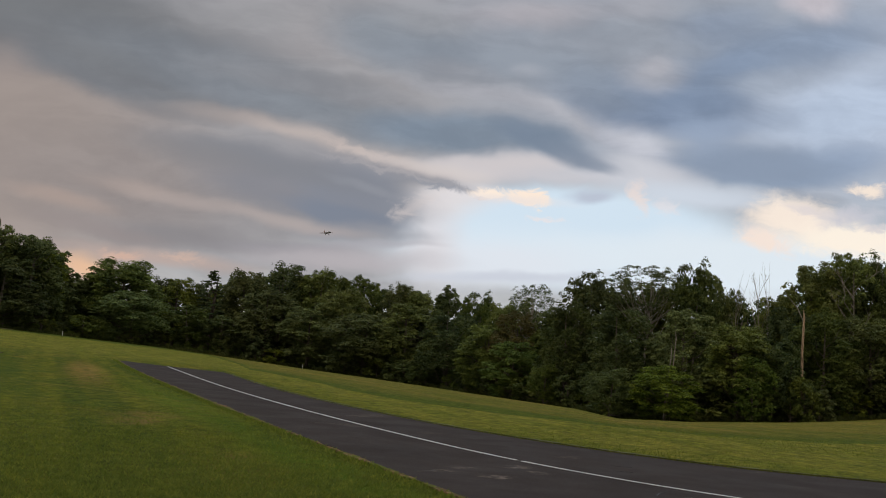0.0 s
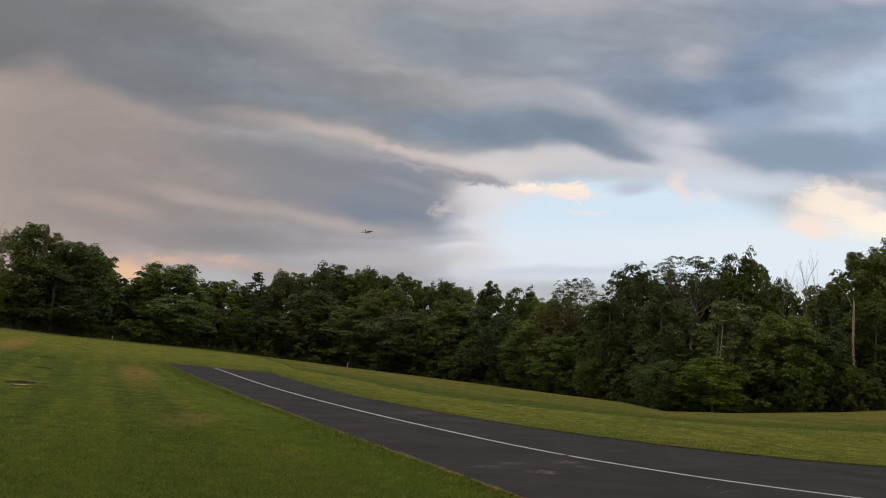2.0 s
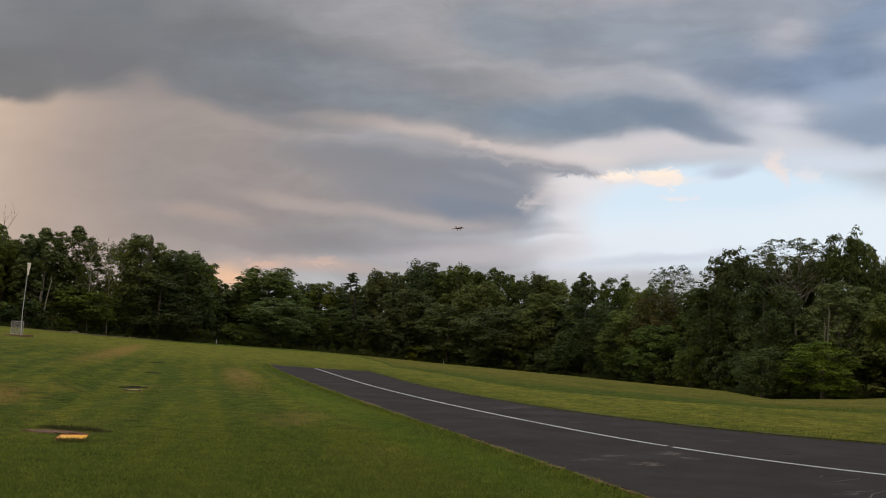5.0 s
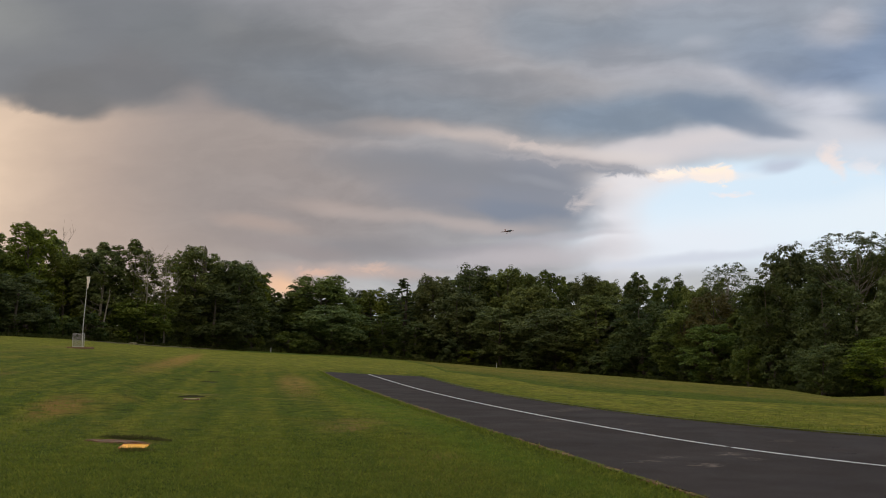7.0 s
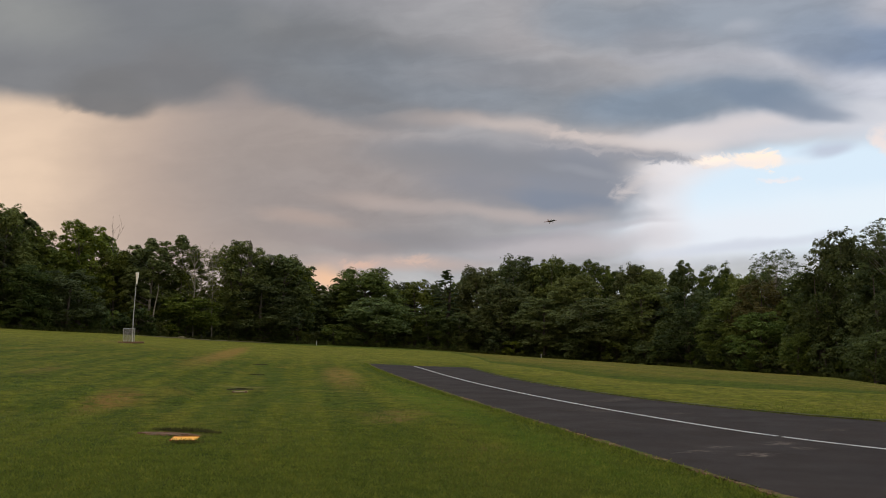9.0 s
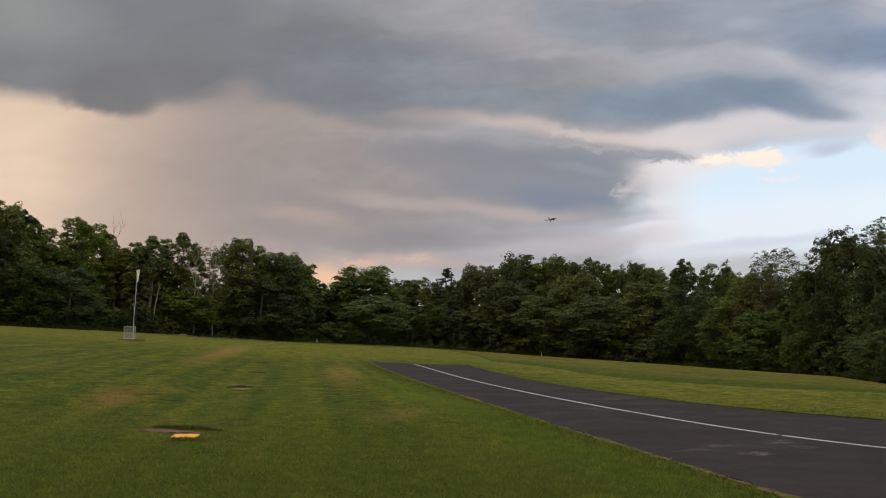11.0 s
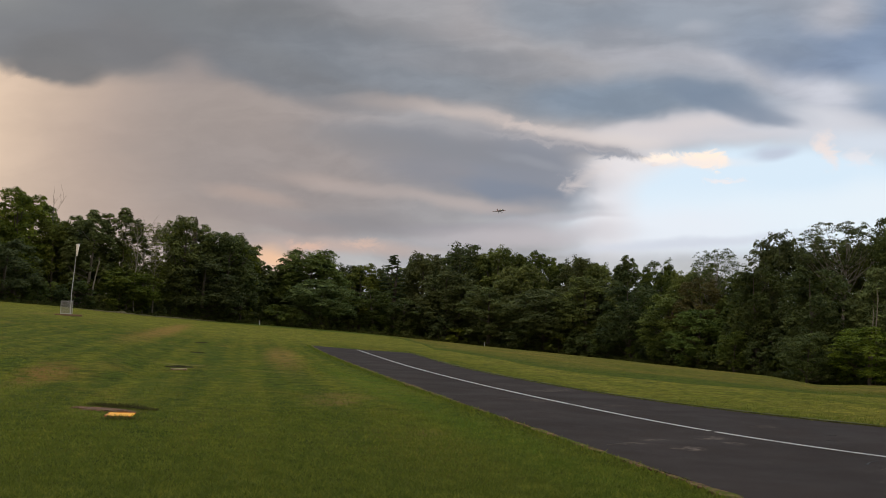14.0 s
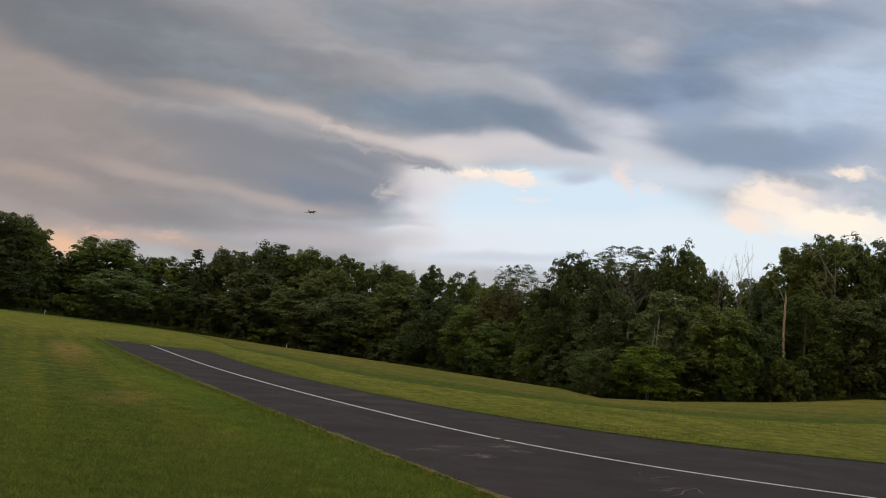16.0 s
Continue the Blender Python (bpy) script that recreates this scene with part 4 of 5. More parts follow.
def dead_kind(name, seed, height, spread, limbs, label):
    """A bare, grey, branched trunk."""
    g = np.random.default_rng(seed)
    root = thing(name, pose(0, 0, 0), label, "dead tree", "dead trees")
    bm = bmesh.new()
    r0 = 0.0062 * height
    tube(bm, [(0, 0, -0.3), (0.1, 0, height * 0.3), (-0.1, 0.1, height * 0.62), (0.15, 0, height)], [r0 * 1.3, r0, r0 * 0.7, 0.02], 8)
    part("trunk", bm, M_PALE, root)
    for i in range(limbs):
        bm = bmesh.new()
        z = height * g.uniform(0.42, 0.85)
        a = g.uniform(0, 2 * math.pi)
        ln = spread * g.uniform(0.5, 1.0)
        tip = Vector((math.cos(a) * ln * 0.6, math.sin(a) * ln * 0.6, min(z + ln * g.uniform(0.7, 1.3), height * 1.02)))
        foot = Vector((0, 0, z))
        mid = foot.lerp(tip, 0.5) + Vector(g.normal(size=3)) * 0.25
        tube(bm, [foot, mid, tip], [r0 * 0.5, r0 * 0.34, 0.02], 6)
        for q in range(3):
            s = mid.lerp(tip, 0.25 + 0.25 * q)
            e = s + Vector((g.uniform(-1, 1), g.uniform(-1, 1), g.uniform(0.4, 1.4))) * ln * 0.28
            tube(bm, [s, s.lerp(e, 0.5) + Vector(g.normal(size=3)) * 0.08, e], [r0 * 0.22, r0 * 0.16, 0.012], 5)
        part("branch", bm, M_PALE, root)
    root["size"] = (spread, height)
    return root


KINDS["dead"] = dead_kind("dead_tree", 21, 17, 5, 9, "bare grey dead tree with thin upright branches")
KINDS["dead_b"] = dead_kind("dead_tree", 22, 17, 6, 7, "leafless pale dead tree in the wood")

grow("oak", -102.1, 102.1, 14.2, 14.6, 292)
grow("oak_b", -97.2, 106.9, 16.1, 12.7, 30)
grow("oak", -95.8, 112.7, 18.4, 10.5, 64)
grow("oak_c", -95.9, 120.7, 15.7, 9.4, 85)
grow("oak_b", -90.0, 110.1, 9.1, 9.6, 65)
grow("oak_c", -93.9, 128.3, 18.4, 10.2, 288)
grow("oak_b", -87.7, 117.0, 9.0, 10.9, 312)
grow("oak", -89.7, 131.7, 14.0, 8.1, 209)
grow("tall", -83.9, 132.6, 15.8, 8.5, 14)
grow("tall", -81.1, 137.1, 17.1, 8.6, 33)
grow("airy", -77.7, 139.1, 15.4, 9.1, 119)
grow("dead_b", -74.7, 137.2, 15.3, 6.3, 155)
grow("dead", -76.8, 134.8, 14.5, 5.2, 223)
grow("light", -77.8, 134.1, 7.3, 11.5, 172)
grow("oak", -73.8, 144.9, 17.6, 12.1, 95)
grow("oak", -68.8, 151.8, 16.0, 12.4, 57)
grow("oak_b", -69.7, 144.7, 10.3, 14.1, 248)
grow("oak_c", -67.9, 157.1, 14.9, 6.7, 264)
grow("oak", -71.9, 160.7, 16.7, 7.8, 11)
grow("oak_b", -68.4, 174.9, 10.3, 10.1, 40)
grow("oak", -58.3, 168.2, 15.4, 15.0, 162)
grow("light", -53.8, 160.9, 9.2, 13.7, 140)
grow("light", -57.7, 156.6, 3.5, 5.1, 319)
grow("oak_c", -51.2, 177.8, 14.0, 10.0, 186)
grow("pine", -44.2, 176.5, 16.7, 10.4, 151)
grow("tall", -45.2, 167.0, 8.4, 8.2, 155)
grow("tall", -39.0, 166.0, 7.2, 8.1, 239)
grow("oak", -38.4, 180.3, 17.6, 11.8, 211)
grow("oak_b", -31.4, 183.4, 20.2, 14.4, 62)
grow("oak", -31.4, 169.0, 13.6, 12.8, 265)
grow("oak", -23.3, 180.7, 20.2, 11.1, 272)
grow("oak_c", -22.6, 162.9, 10.9, 11.1, 344)
grow("oak_c", -14.3, 175.7, 19.5, 8.9, 283)
grow("light", -12.3, 156.5, 10.8, 14.3, 102)
grow("oak", -17.4, 166.3, 15.6, 11.3, 115)
grow("oak", -6.6, 166.7, 18.0, 10.1, 233)
grow("oak_c", -4.9, 154.5, 13.7, 11.0, 234)
grow("tall", 1.8, 168.8, 18.8, 6.8, 250)
grow("oak_b", 7.2, 158.8, 17.4, 8.0, 312)
grow("oak_b", 2.3, 145.9, 12.1, 10.8, 105)
grow("oak", 7.8, 136.4, 10.5, 9.2, 337)
stand("lacy", 5.85, 140.0, 5.1, 6.6, 0)
grow("layer", 11.1, 128.5, 8.4, 8.3, 27)
stand("rust", 5.0, 134.0, 3.4, 8.8, 60)
stand("oak_b", 6.6, 146.0, 3.5, 8.5, 130)
stand("oak_b", 4.2, 150.0, 3.4, 8.0, 210)
stand("oak_b", 12.4, 128.0, 5.4, 9.0, 80)
stand("rust", 18.9, 110.0, 2.6, 6.5, 150)
stand("light", 19.4, 105.0, 1.7, 5.0, 220)
grow("light", 14.5, 118.1, 5.1, 4.4, 350)
grow("oak_b", 20.6, 124.3, 18.6, 8.9, 339)
grow("oak_b", 17.7, 121.3, 13.5, 8.3, 107)
stand("lacy", 12.85, 123.0, 6.75, 10.5, 50)
grow("oak_b", 22.2, 109.5, 13.2, 9.1, 113)
stand("light", 11.05, 102.5, 0.35, 5.6, 15)
stand("layer", 14.35, 102.5, 0.95, 7.6, 321)
grow("oak_b", 32.7, 115.5, 20.0, 7.7, 238)
grow("oak_c", 29.2, 106.2, 13.2, 8.6, 210)
grow("oak", 37.6, 117.3, 17.2, 5.8, 88)
grow("oak", 34.2, 102.2, 10.9, 8.7, 169)
grow("oak_c", 43.5, 115.3, 16.5, 6.7, 68)
grow("oak_b", 38.1, 102.2, 9.3, 7.4, 278)
grow("oak_c", 47.7, 115.4, 20.4, 9.3, 170)
grow("oak", 51.9, 114.1, 21.0, 9.7, 10)
grow("oak_b", 55.9, 112.7, 20.1, 8.5, 91)
grow("oak", 60.6, 112.2, 19.8, 10.3, 254)
grow("oak_b", 45.2, 105.5, 12.4, 8.5, 187)
grow("oak", 50.8, 105.4, 11.9, 9.5, 134)
grow("oak_b", 56.0, 105.2, 12.0, 9.7, 91)
grow("oak", -3.3, 163.7, 16.9, 8.8, 32)
grow("oak_b", -9.6, 174.7, 17.4, 8.3, 219)
grow("oak", -19.1, 182.2, 19.1, 9.9, 237)
grow("oak_c", -28.0, 186.8, 19.3, 10.8, 187)
grow("oak_b", 17.4, 133.4, 14.2, 7.3, 335)
grow("oak", 10.3, 145.6, 15.1, 6.9, 334)
grow("oak_b", -55.9, 181.5, 13.5, 9.0, 74)
grow("oak_b", -48.5, 185.8, 13.9, 7.8, 218)
grow("oak", -41.8, 186.3, 16.6, 7.7, 226)
grow("oak_b", 41.9, 121.1, 16.2, 6.9, 89)
grow("oak", 31.5, 122.4, 18.6, 6.0, 107)
grow("oak", 64.8, 109.6, 18.9, 11.2, 175)
grow("oak", -103.7, 94.7, 13.6, 14.2, 267)
grow("oak", 46.7, 115.2, 15.4, 9.2, 105)
grow("oak_b", 43.2, 110.5, 13.8, 7.2, 259)
grow("dead", 40.2, 113.5, 18.3, 2.5, 235)
grow("dead_b", 37.4, 113.5, 17.0, 2.6, 78)
grow("dead_b", 41.6, 113.8, 18.4, 2.0, 160)
grow("bush", 40.5, 99.1, 4.8, 4.0, 139)
grow("bush_b", 42.5, 99.9, 3.4, 3.7, 298)
grow("bush_b", 39.3, 99.8, 3.5, 3.6, 303)
grow("dead", 50.8, 110.6, 18.1, 5.7, 236)
grow("dead_b", -93.4, 136.1, 17.9, 5.0, 1)
grow("deep", -107.5, 108.4, 13.6, 16.5, 295)
grow("deep", -101.8, 114.1, 15.6, 14.3, 344)
grow("deep", -100.5, 119.8, 18.0, 11.8, 316)
grow("deep", -101.1, 126.7, 14.8, 10.5, 213)
grow("deep_b", -97.8, 136.1, 17.8, 11.4, 141)
grow("deep", -93.1, 139.9, 13.2, 9.1, 138)
grow("deep", -89.0, 138.0, 14.7, 9.4, 251)
grow("deep", -74.5, 153.3, 15.8, 11.5, 226)
grow("deep", -70.8, 160.7, 15.1, 13.9, 99)
grow("deep_b", -71.0, 164.6, 13.6, 8.0, 143)
grow("deep", -75.5, 167.6, 15.3, 8.7, 220)
grow("deep", -69.4, 183.8, 8.7, 11.3, 287)
grow("deep", -61.9, 175.1, 13.9, 16.7, 268)
grow("deep_b", -54.6, 185.1, 12.4, 11.1, 119)
grow("deep_b", -39.4, 188.1, 16.4, 13.1, 331)
grow("deep", -32.6, 191.3, 19.0, 16.0, 90)
grow("deep_b", -30.8, 176.6, 12.6, 14.2, 60)
grow("deep_b", -21.9, 187.5, 19.2, 12.2, 348)
grow("deep_b", -14.0, 183.1, 18.4, 9.9, 218)
grow("deep_b", -18.1, 174.2, 14.5, 12.6, 217)
grow("deep", -5.3, 173.3, 17.1, 11.2, 284)
grow("deep", -2.8, 160.3, 12.8, 12.1, 193)
grow("deep", 1.3, 177.2, 17.6, 8.0, 30)
grow("deep", 6.7, 167.9, 16.3, 9.1, 258)
grow("deep_b", 14.0, 148.9, 16.4, 8.0, 309)
grow("deep", 22.0, 132.1, 18.4, 10.1, 23)
grow("deep", 18.4, 130.2, 13.1, 9.5, 177)
grow("deep_b", 28.2, 127.8, 19.1, 11.8, 204)
grow("deep_b", 36.5, 123.1, 19.9, 8.8, 254)
grow("deep", 38.5, 125.0, 16.8, 8.0, 269)
grow("deep_b", 46.5, 122.8, 16.2, 8.0, 254)
grow("deep", 52.0, 122.9, 20.2, 10.6, 106)
grow("deep_b", 55.9, 121.5, 20.9, 11.1, 132)
grow("deep_b", 58.3, 119.9, 20.0, 9.6, 31)
grow("deep_b", 65.0, 119.1, 19.7, 11.7, 240)
grow("deep_b", -5.5, 173.5, 15.8, 10.0, 109)
grow("deep_b", -9.6, 182.4, 16.2, 9.2, 71)
grow("deep", -22.3, 191.4, 17.6, 11.1, 223)
grow("deep_b", -31.1, 195.0, 17.7, 12.1, 173)
grow("deep_b", 20.0, 138.5, 13.5, 8.0, 262)
grow("deep", 12.1, 151.9, 14.3, 8.0, 141)
grow("deep", -57.2, 189.6, 12.2, 10.0, 222)
grow("deep", -50.1, 193.6, 12.4, 8.6, 73)
grow("deep_b", -45.9, 194.3, 14.8, 8.6, 246)
grow("deep_b", 44.2, 128.7, 15.5, 8.0, 136)
grow("deep_b", 32.9, 130.3, 18.0, 8.0, 29)
grow("deep", 68.5, 116.5, 18.7, 12.6, 125)
grow("deep", -109.3, 100.8, 13.1, 16.0, 177)
grow("deep", 49.7, 122.6, 15.0, 10.5, 33)
grow("deep_b", 45.5, 118.0, 13.4, 8.2, 25)

# shrubs that close the wood's foot
for i in range(74):
    az = -47 + i * 1.09 + rng.uniform(-0.3, 0.3)
    d = float(edge_far(az)) + rng.uniform(-1.0, 4.5)
    h = rng.uniform(2.2, 5.2)
    grow(("bush", "bush_b")[i % 2], d * math.sin(radians(az)), d * math.cos(radians(az)), h, h * rng.uniform(1.1, 1.7), rng.uniform(0, 360))
# deeper in the wood
for i in range(27):
    az = -49 + i * 3.1 + rng.uniform(-0.7, 0.7)
    d = float(edge_far(az)) + 33 + rng.uniform(-4, 4)
    h = 13.5 * rng.uniform(0.85, 1.08) * float(np.interp(az, [-45, -25, -20, 0, 10, 28], [1.05, 1.0, 0.72, 0.85, 1.0, 1.15]))
    grow("deep_b" if i % 2 else "deep", d * math.sin(radians(az)), d * math.cos(radians(az)), h, rng.uniform(9, 12), rng.uniform(0, 360))


def belt():
    """Far woods behind the trees: one mass of leaf sprays."""
    k = 70000
    az = rng.uniform(-58, 42, k)
    d = np.interp(az, EDGE_AZ, EDGE_FAR) + rng.uniform(42, 60, k)
    x, y = d * np.sin(np.radians(az)), d * np.cos(np.radians(az))
    top = np.array([9.5 + 2.5 * noise.noise((q * 0.35, 0.3, 4)) + 1.2 * noise.noise((q * 1.3, 2, 4)) for q in az]) * np.interp(az, [-45, -25, -20, 0, 10, 28], [1.05, 1.0, 0.72, 0.85, 1.0, 1.15])
    z = land(x, y) + top * rng.uniform(0.0, 1.0, k) ** 1.25
    n = np.stack([-x / d, -y / d, np.full(k, 0.8)], 1) + 0.5 * rng.normal(size=(k, 3))
    ob = new("far_woods", leaf_mesh("far_woods", np.stack([x, y, z], 1), n, 0.95, M_LEAF_DARK, 5))
    return tagged(ob, "dense dark green woods behind the front trees", "woods", kind="stuff")


belt()

# ---- things on the field ----
def on_land(x, y, lift=0.0, turn=0.0):
    return pose(x, y, float(land(x, y)) + lift, 0, 0, turn)


def marker_plate(x, y, turn):
    """An orange plate set at a slant in a dug-out place."""
    root = thing("marker_plate", on_land(x, y, 0, turn), "bright yellow-orange plastic plate lying slanted in bare earth", "marker")
    tilt = pose(0, 0, 0, 6).to_4x4()
    part("plate", box(bmesh.new(), 0, 0, 0.05, 0.42, 0.25, 0.02, 0.006, tilt), M_ORANGE, root)
    bm = bmesh.new()
    box(bm, 0, -0.128, 0.036, 0.425, 0.016, 0.018, 0.004, tilt)
    box(bm, 0, 0.132, 0.066, 0.43, 0.026, 0.030, 0.005, tilt)
    box(bm, -0.218, 0, 0.05, 0.018, 0.26, 0.026, 0.005, tilt)
    part("rim", bm, M_ORANGE_EDGE, root, "dark rust-red rim")
    bm = bmesh.new()
    for sx in (-0.16, 0.16):
        box(bm, sx, 0.07, 0.0, 0.03, 0.03, 0.09, 0.004)
    part("foot", bm, M_WOOD, root)
    bm = bmesh.new()
    g = np.random.default_rng(5)
    for i in range(120):
        px, py = g.normal(0.05, 0.17), -0.17 + g.uniform(-0.06, 0.03)
        h = g.uniform(0.03, 0.10)
        q = [bm.verts.new((px - 0.008, py, 0)), bm.verts.new((px + 0.008, py, 0)), bm.verts.new((px + g.normal(0, 0.03), py + 0.01, h))]
        bm.faces.new(q)
    tuft = part("grass_tuft", bm, M_BLADE)
    tuft.matrix_basis = on_land(x, y, 0, turn)
    tagged(tuft, "tuft of green grass before the orange plate", "grass", kind="stuff")
    bm = bmesh.new()
    for i in range(520):
        px = g.uniform(-0.82, 0.82)
        py = 0.56 + 0.05 * math.sin(px * 6) + g.normal(0, 0.035)
        h = g.uniform(0.03, 0.11) * (1.0 - 0.7 * abs(px))
        q = [bm.verts.new((px - 0.012, py, 0)), bm.verts.new((px + 0.012, py, 0)), bm.verts.new((px + g.normal(0, 0.03), py + g.normal(0, 0.02), h))]
        bm.faces.new(q)
    lip = part("turf_rim", bm, M_TURF)
    lip.matrix_basis = on_land(x - 0.95, y + 0.98, 0, -8)
    tagged(lip, "dark raised turf rim behind the dug earth", "turf", kind="stuff")
    return root


def earth_rim(x, y, rx, ry, turn, h, label):
    """A low, ragged ring of dug earth, hollow in the middle."""
    bm = bmesh.new()
    g = np.random.default_rng(int(rx * 100 + 7))
    rings = []
    for k, (s, z) in enumerate(((1.25, -0.02), (1.05, h), (0.8, h * 0.4), (0.35, 0.012))):
        ring = []
        for i in range(28):
            a = 2 * math.pi * i / 28
            q = s * (1 + 0.10 * g.normal())
            ring.append(bm.verts.new((rx * q * math.cos(a), ry * q * math.sin(a), max(z * (0.6 + 0.8 * g.random()) + (0.35 * h * math.sin(a) if k == 1 else 0), -0.02 if k == 0 else 0.006))))
        rings.append(ring)
    for r0, r1 in zip(rings, rings[1:]):
        for i in range(28):
            bm.faces.new((r0[i], r0[(i + 1) % 28], r1[(i + 1) % 28], r1[i]))
    bm.faces.new(rings[-1])
    ob = part("dug_earth", bm, M_EARTH)
    ob.matrix_basis = on_land(x, y, 0, turn)
    return tagged(ob, label, "soil")


def lawn_board(x, y, turn, w, d, mat, label):
    root = thing("ground_board", on_land(x, y, 0, turn), label, "board")
    bm = bmesh.new()
    for i in range(3):
        box(bm, 0, (i - 1) * d / 3, 0.012 + 0.005 * (i % 2), w * (1 - 0.12 * (i % 2)), d / 3 - 0.012, 0.03, 0.005)
    part("board", bm, mat, root)
    bm = bmesh.new()
    for sx in (-0.4, 0.4):
        box(bm, sx * w, 0, 0.01, 0.06, d, 0.05, 0.004)
    part("batten", bm, M_WOOD, root)
    return root


def slot(x, y, turn, w, d, label):
    """A gouge in the turf: its shaded hollow is a low dark patch, with a ragged raised lip of grass behind it."""
    root = thing("sunken_strip", on_land(x, y, 0, turn), label, "hole")
    g = np.random.default_rng(int(w * 100))
    bm = bmesh.new()
    rings = [[], []]
    for i in range(22):
        a = 2 * math.pi * i / 22
        q = 1 + 0.22 * g.normal()
        for k, ring in enumerate(rings):
            ring.append(bm.verts.new(((1 - 0.3 * k) * w * 0.5 * q * math.cos(a), (1 - 0.3 * k) * d * 0.2 * q * math.sin(a), (-0.01, 0.014)[k])))
    for i in range(22):
        bm.faces.new((rings[0][i], rings[0][(i + 1) % 22], rings[1][(i + 1) % 22], rings[1][i]))
    bm.faces.new(rings[1])
    part("bottom", bm, M_SLOT, root)
    bm = bmesh.new()
    for i in range(260):
        px = g.uniform(-0.5, 0.5) * w
        py = d * 0.22 + g.normal(0, 0.035)
        h = g.uniform(0.02, 0.075) * (1.1 - 1.6 * abs(px) / w)
        bm.faces.new([bm.verts.new((px - 0.014, py, 0)), bm.verts.new((px + 0.014, py, 0)), bm.verts.new((px + g.normal(0, 0.03), py + g.normal(0, 0.02), h))])
    part("turf_lip", bm, M_TURF, root)
    return root


def windsock(x, y, turn):
    root = thing("windsock", on_land(x, y, 0, turn), "limp pale windsock on a tall white pole", "windsock")
    bm = bmesh.new()
    tube(bm, [(0, 0, -0.3), (0, 0, 2.0), (0.10, 0, 4.2), (0.18, 0, 6.15)], [0.042, 0.036, 0.030, 0.024], 10)
    part("pole", bm, M_POLE, root)
    top = 6.15
    bm = bmesh.new()
    bmesh.ops.create_cone(bm, cap_ends=True, segments=12, radius1=0.045, radius2=0.045, depth=0.06, matrix=pose(0.18, 0, top))
    tube(bm, [(0.18, 0, top), (0.24, 0.02, top + 0.03), (0.30, 0.03, top + 0.02)], [0.016, 0.014, 0.012], 6)
    part("swivel", bm, M_STEEL, root, "small steel swivel arm")
    bm = bmesh.new()
    bmesh.ops.create_cone(bm, cap_ends=False, segments=14, radius1=0.15, radius2=0.15, depth=0.025, matrix=pose(0.22, 0.02, top + 0.05))
    part("hoop", bm, M_STEEL, root, "wire hoop at the sock's mouth")
    bm = bmesh.new()
    pts, rad = [], []
    for i in range(9):
        k = i / 8
        pts.append((0.22 + 0.012 * math.sin(k * 5) - 0.02 * k, 0.02 + 0.015 * math.cos(k * 7), top + 0.06 - 1.05 * k))
        rad.append((0.155 - 0.095 * k) * (1 + 0.07 * math.sin(k * 17)))
    tube(bm, pts, rad, 12)
    part("sock", bm, M_SOCK, root, "pale cloth sock hanging limp")
    return root


def net_frame(x, y, turn):
    root = thing("frame_stand", on_land(x, y, 0, turn), "white tube frame with grey netting beside the windsock", "frame")
    w, h, deep = 0.95, 1.15, 0.5
    for sx in (-1, 1):
        part("post", tube(bmesh.new(), [(sx * w / 2, 0, -0.05), (sx * w / 2, 0, h)], [0.020, 0.020], 8), M_POLE, root)
        part("brace", tube(bmesh.new(), [(sx * w / 2, 0, h), (sx * w / 2, deep, 0.0)], [0.016, 0.016], 8), M_POLE, root)
    for z in (h, 0.05):
        part("rail", tube(bmesh.new(), [(-w / 2, 0, z), (w / 2, 0, z)], [0.020, 0.020], 8), M_POLE, root)
    bm = bmesh.new()
    for i in range(17):
        xx = -w / 2 + w * i / 16
        tube(bm, [(xx, 0.012, 0.06), (xx, 0.02, h * 0.5), (xx, 0.012, h)], [0.010, 0.010, 0.010], 4)
    for i in range(18):
        z = 0.08 + (h - 0.1) * i / 17
        tube(bm, [(-w / 2, 0.020, z), (0, 0.028, z - 0.015), (w / 2, 0.020, z)], [0.010, 0.010, 0.010], 4)
    part("net", bm, M_NET, root)
    return root


def timber(x, y, turn, length):
    root = thing("timber_sill", on_land(x, y, 0, turn), "low brown timber sill on the grass", "timber")
    for i in range(2):
        part("beam", box(bmesh.new(), 0, i * 0.2 - 0.1, 0.05, length - 0.1 * i, 0.18, 0.15, 0.02), M_WOOD, root)
    return root


def marker_post(x, y, h):
    root = thing("marker_post", on_land(x, y), "short pale marker post at the lawn's far edge", "post", "marker posts")
    part("post", tube(bmesh.new(), [(0, 0, -0.1), (0, 0, h * 0.9), (0.01, 0, h)], [0.06, 0.055, 0.03], 8), M_WHITE, root)
    part("collar", tube(bmesh.new(), [(0, 0, h * 0.62), (0, 0, h * 0.74)], [0.066, 0.066], 8), M_WOOD, root)
    return root


def sand_heap(x, y, r, h):
    bm = bmesh.new()
    bmesh.ops.create_icosphere(bm, subdivisions=3, radius=1.0)
    for vert in bm.verts:
        q = vert.co.copy()
        k = 1 + 0.25 * noise.noise(q * 1.7) + 0.1 * noise.noise(q * 4.5)
        vert.co = Vector((q.x * r * k, q.y * r * 0.8 * k, max(q.z, -0.2) * h * k))
    ob = part("sand_heap", bm, M_SAND)
    ob.matrix_basis = on_land(x, y, -0.05)
    return tagged(ob, "small heap of pale sand by the wood", "heap")


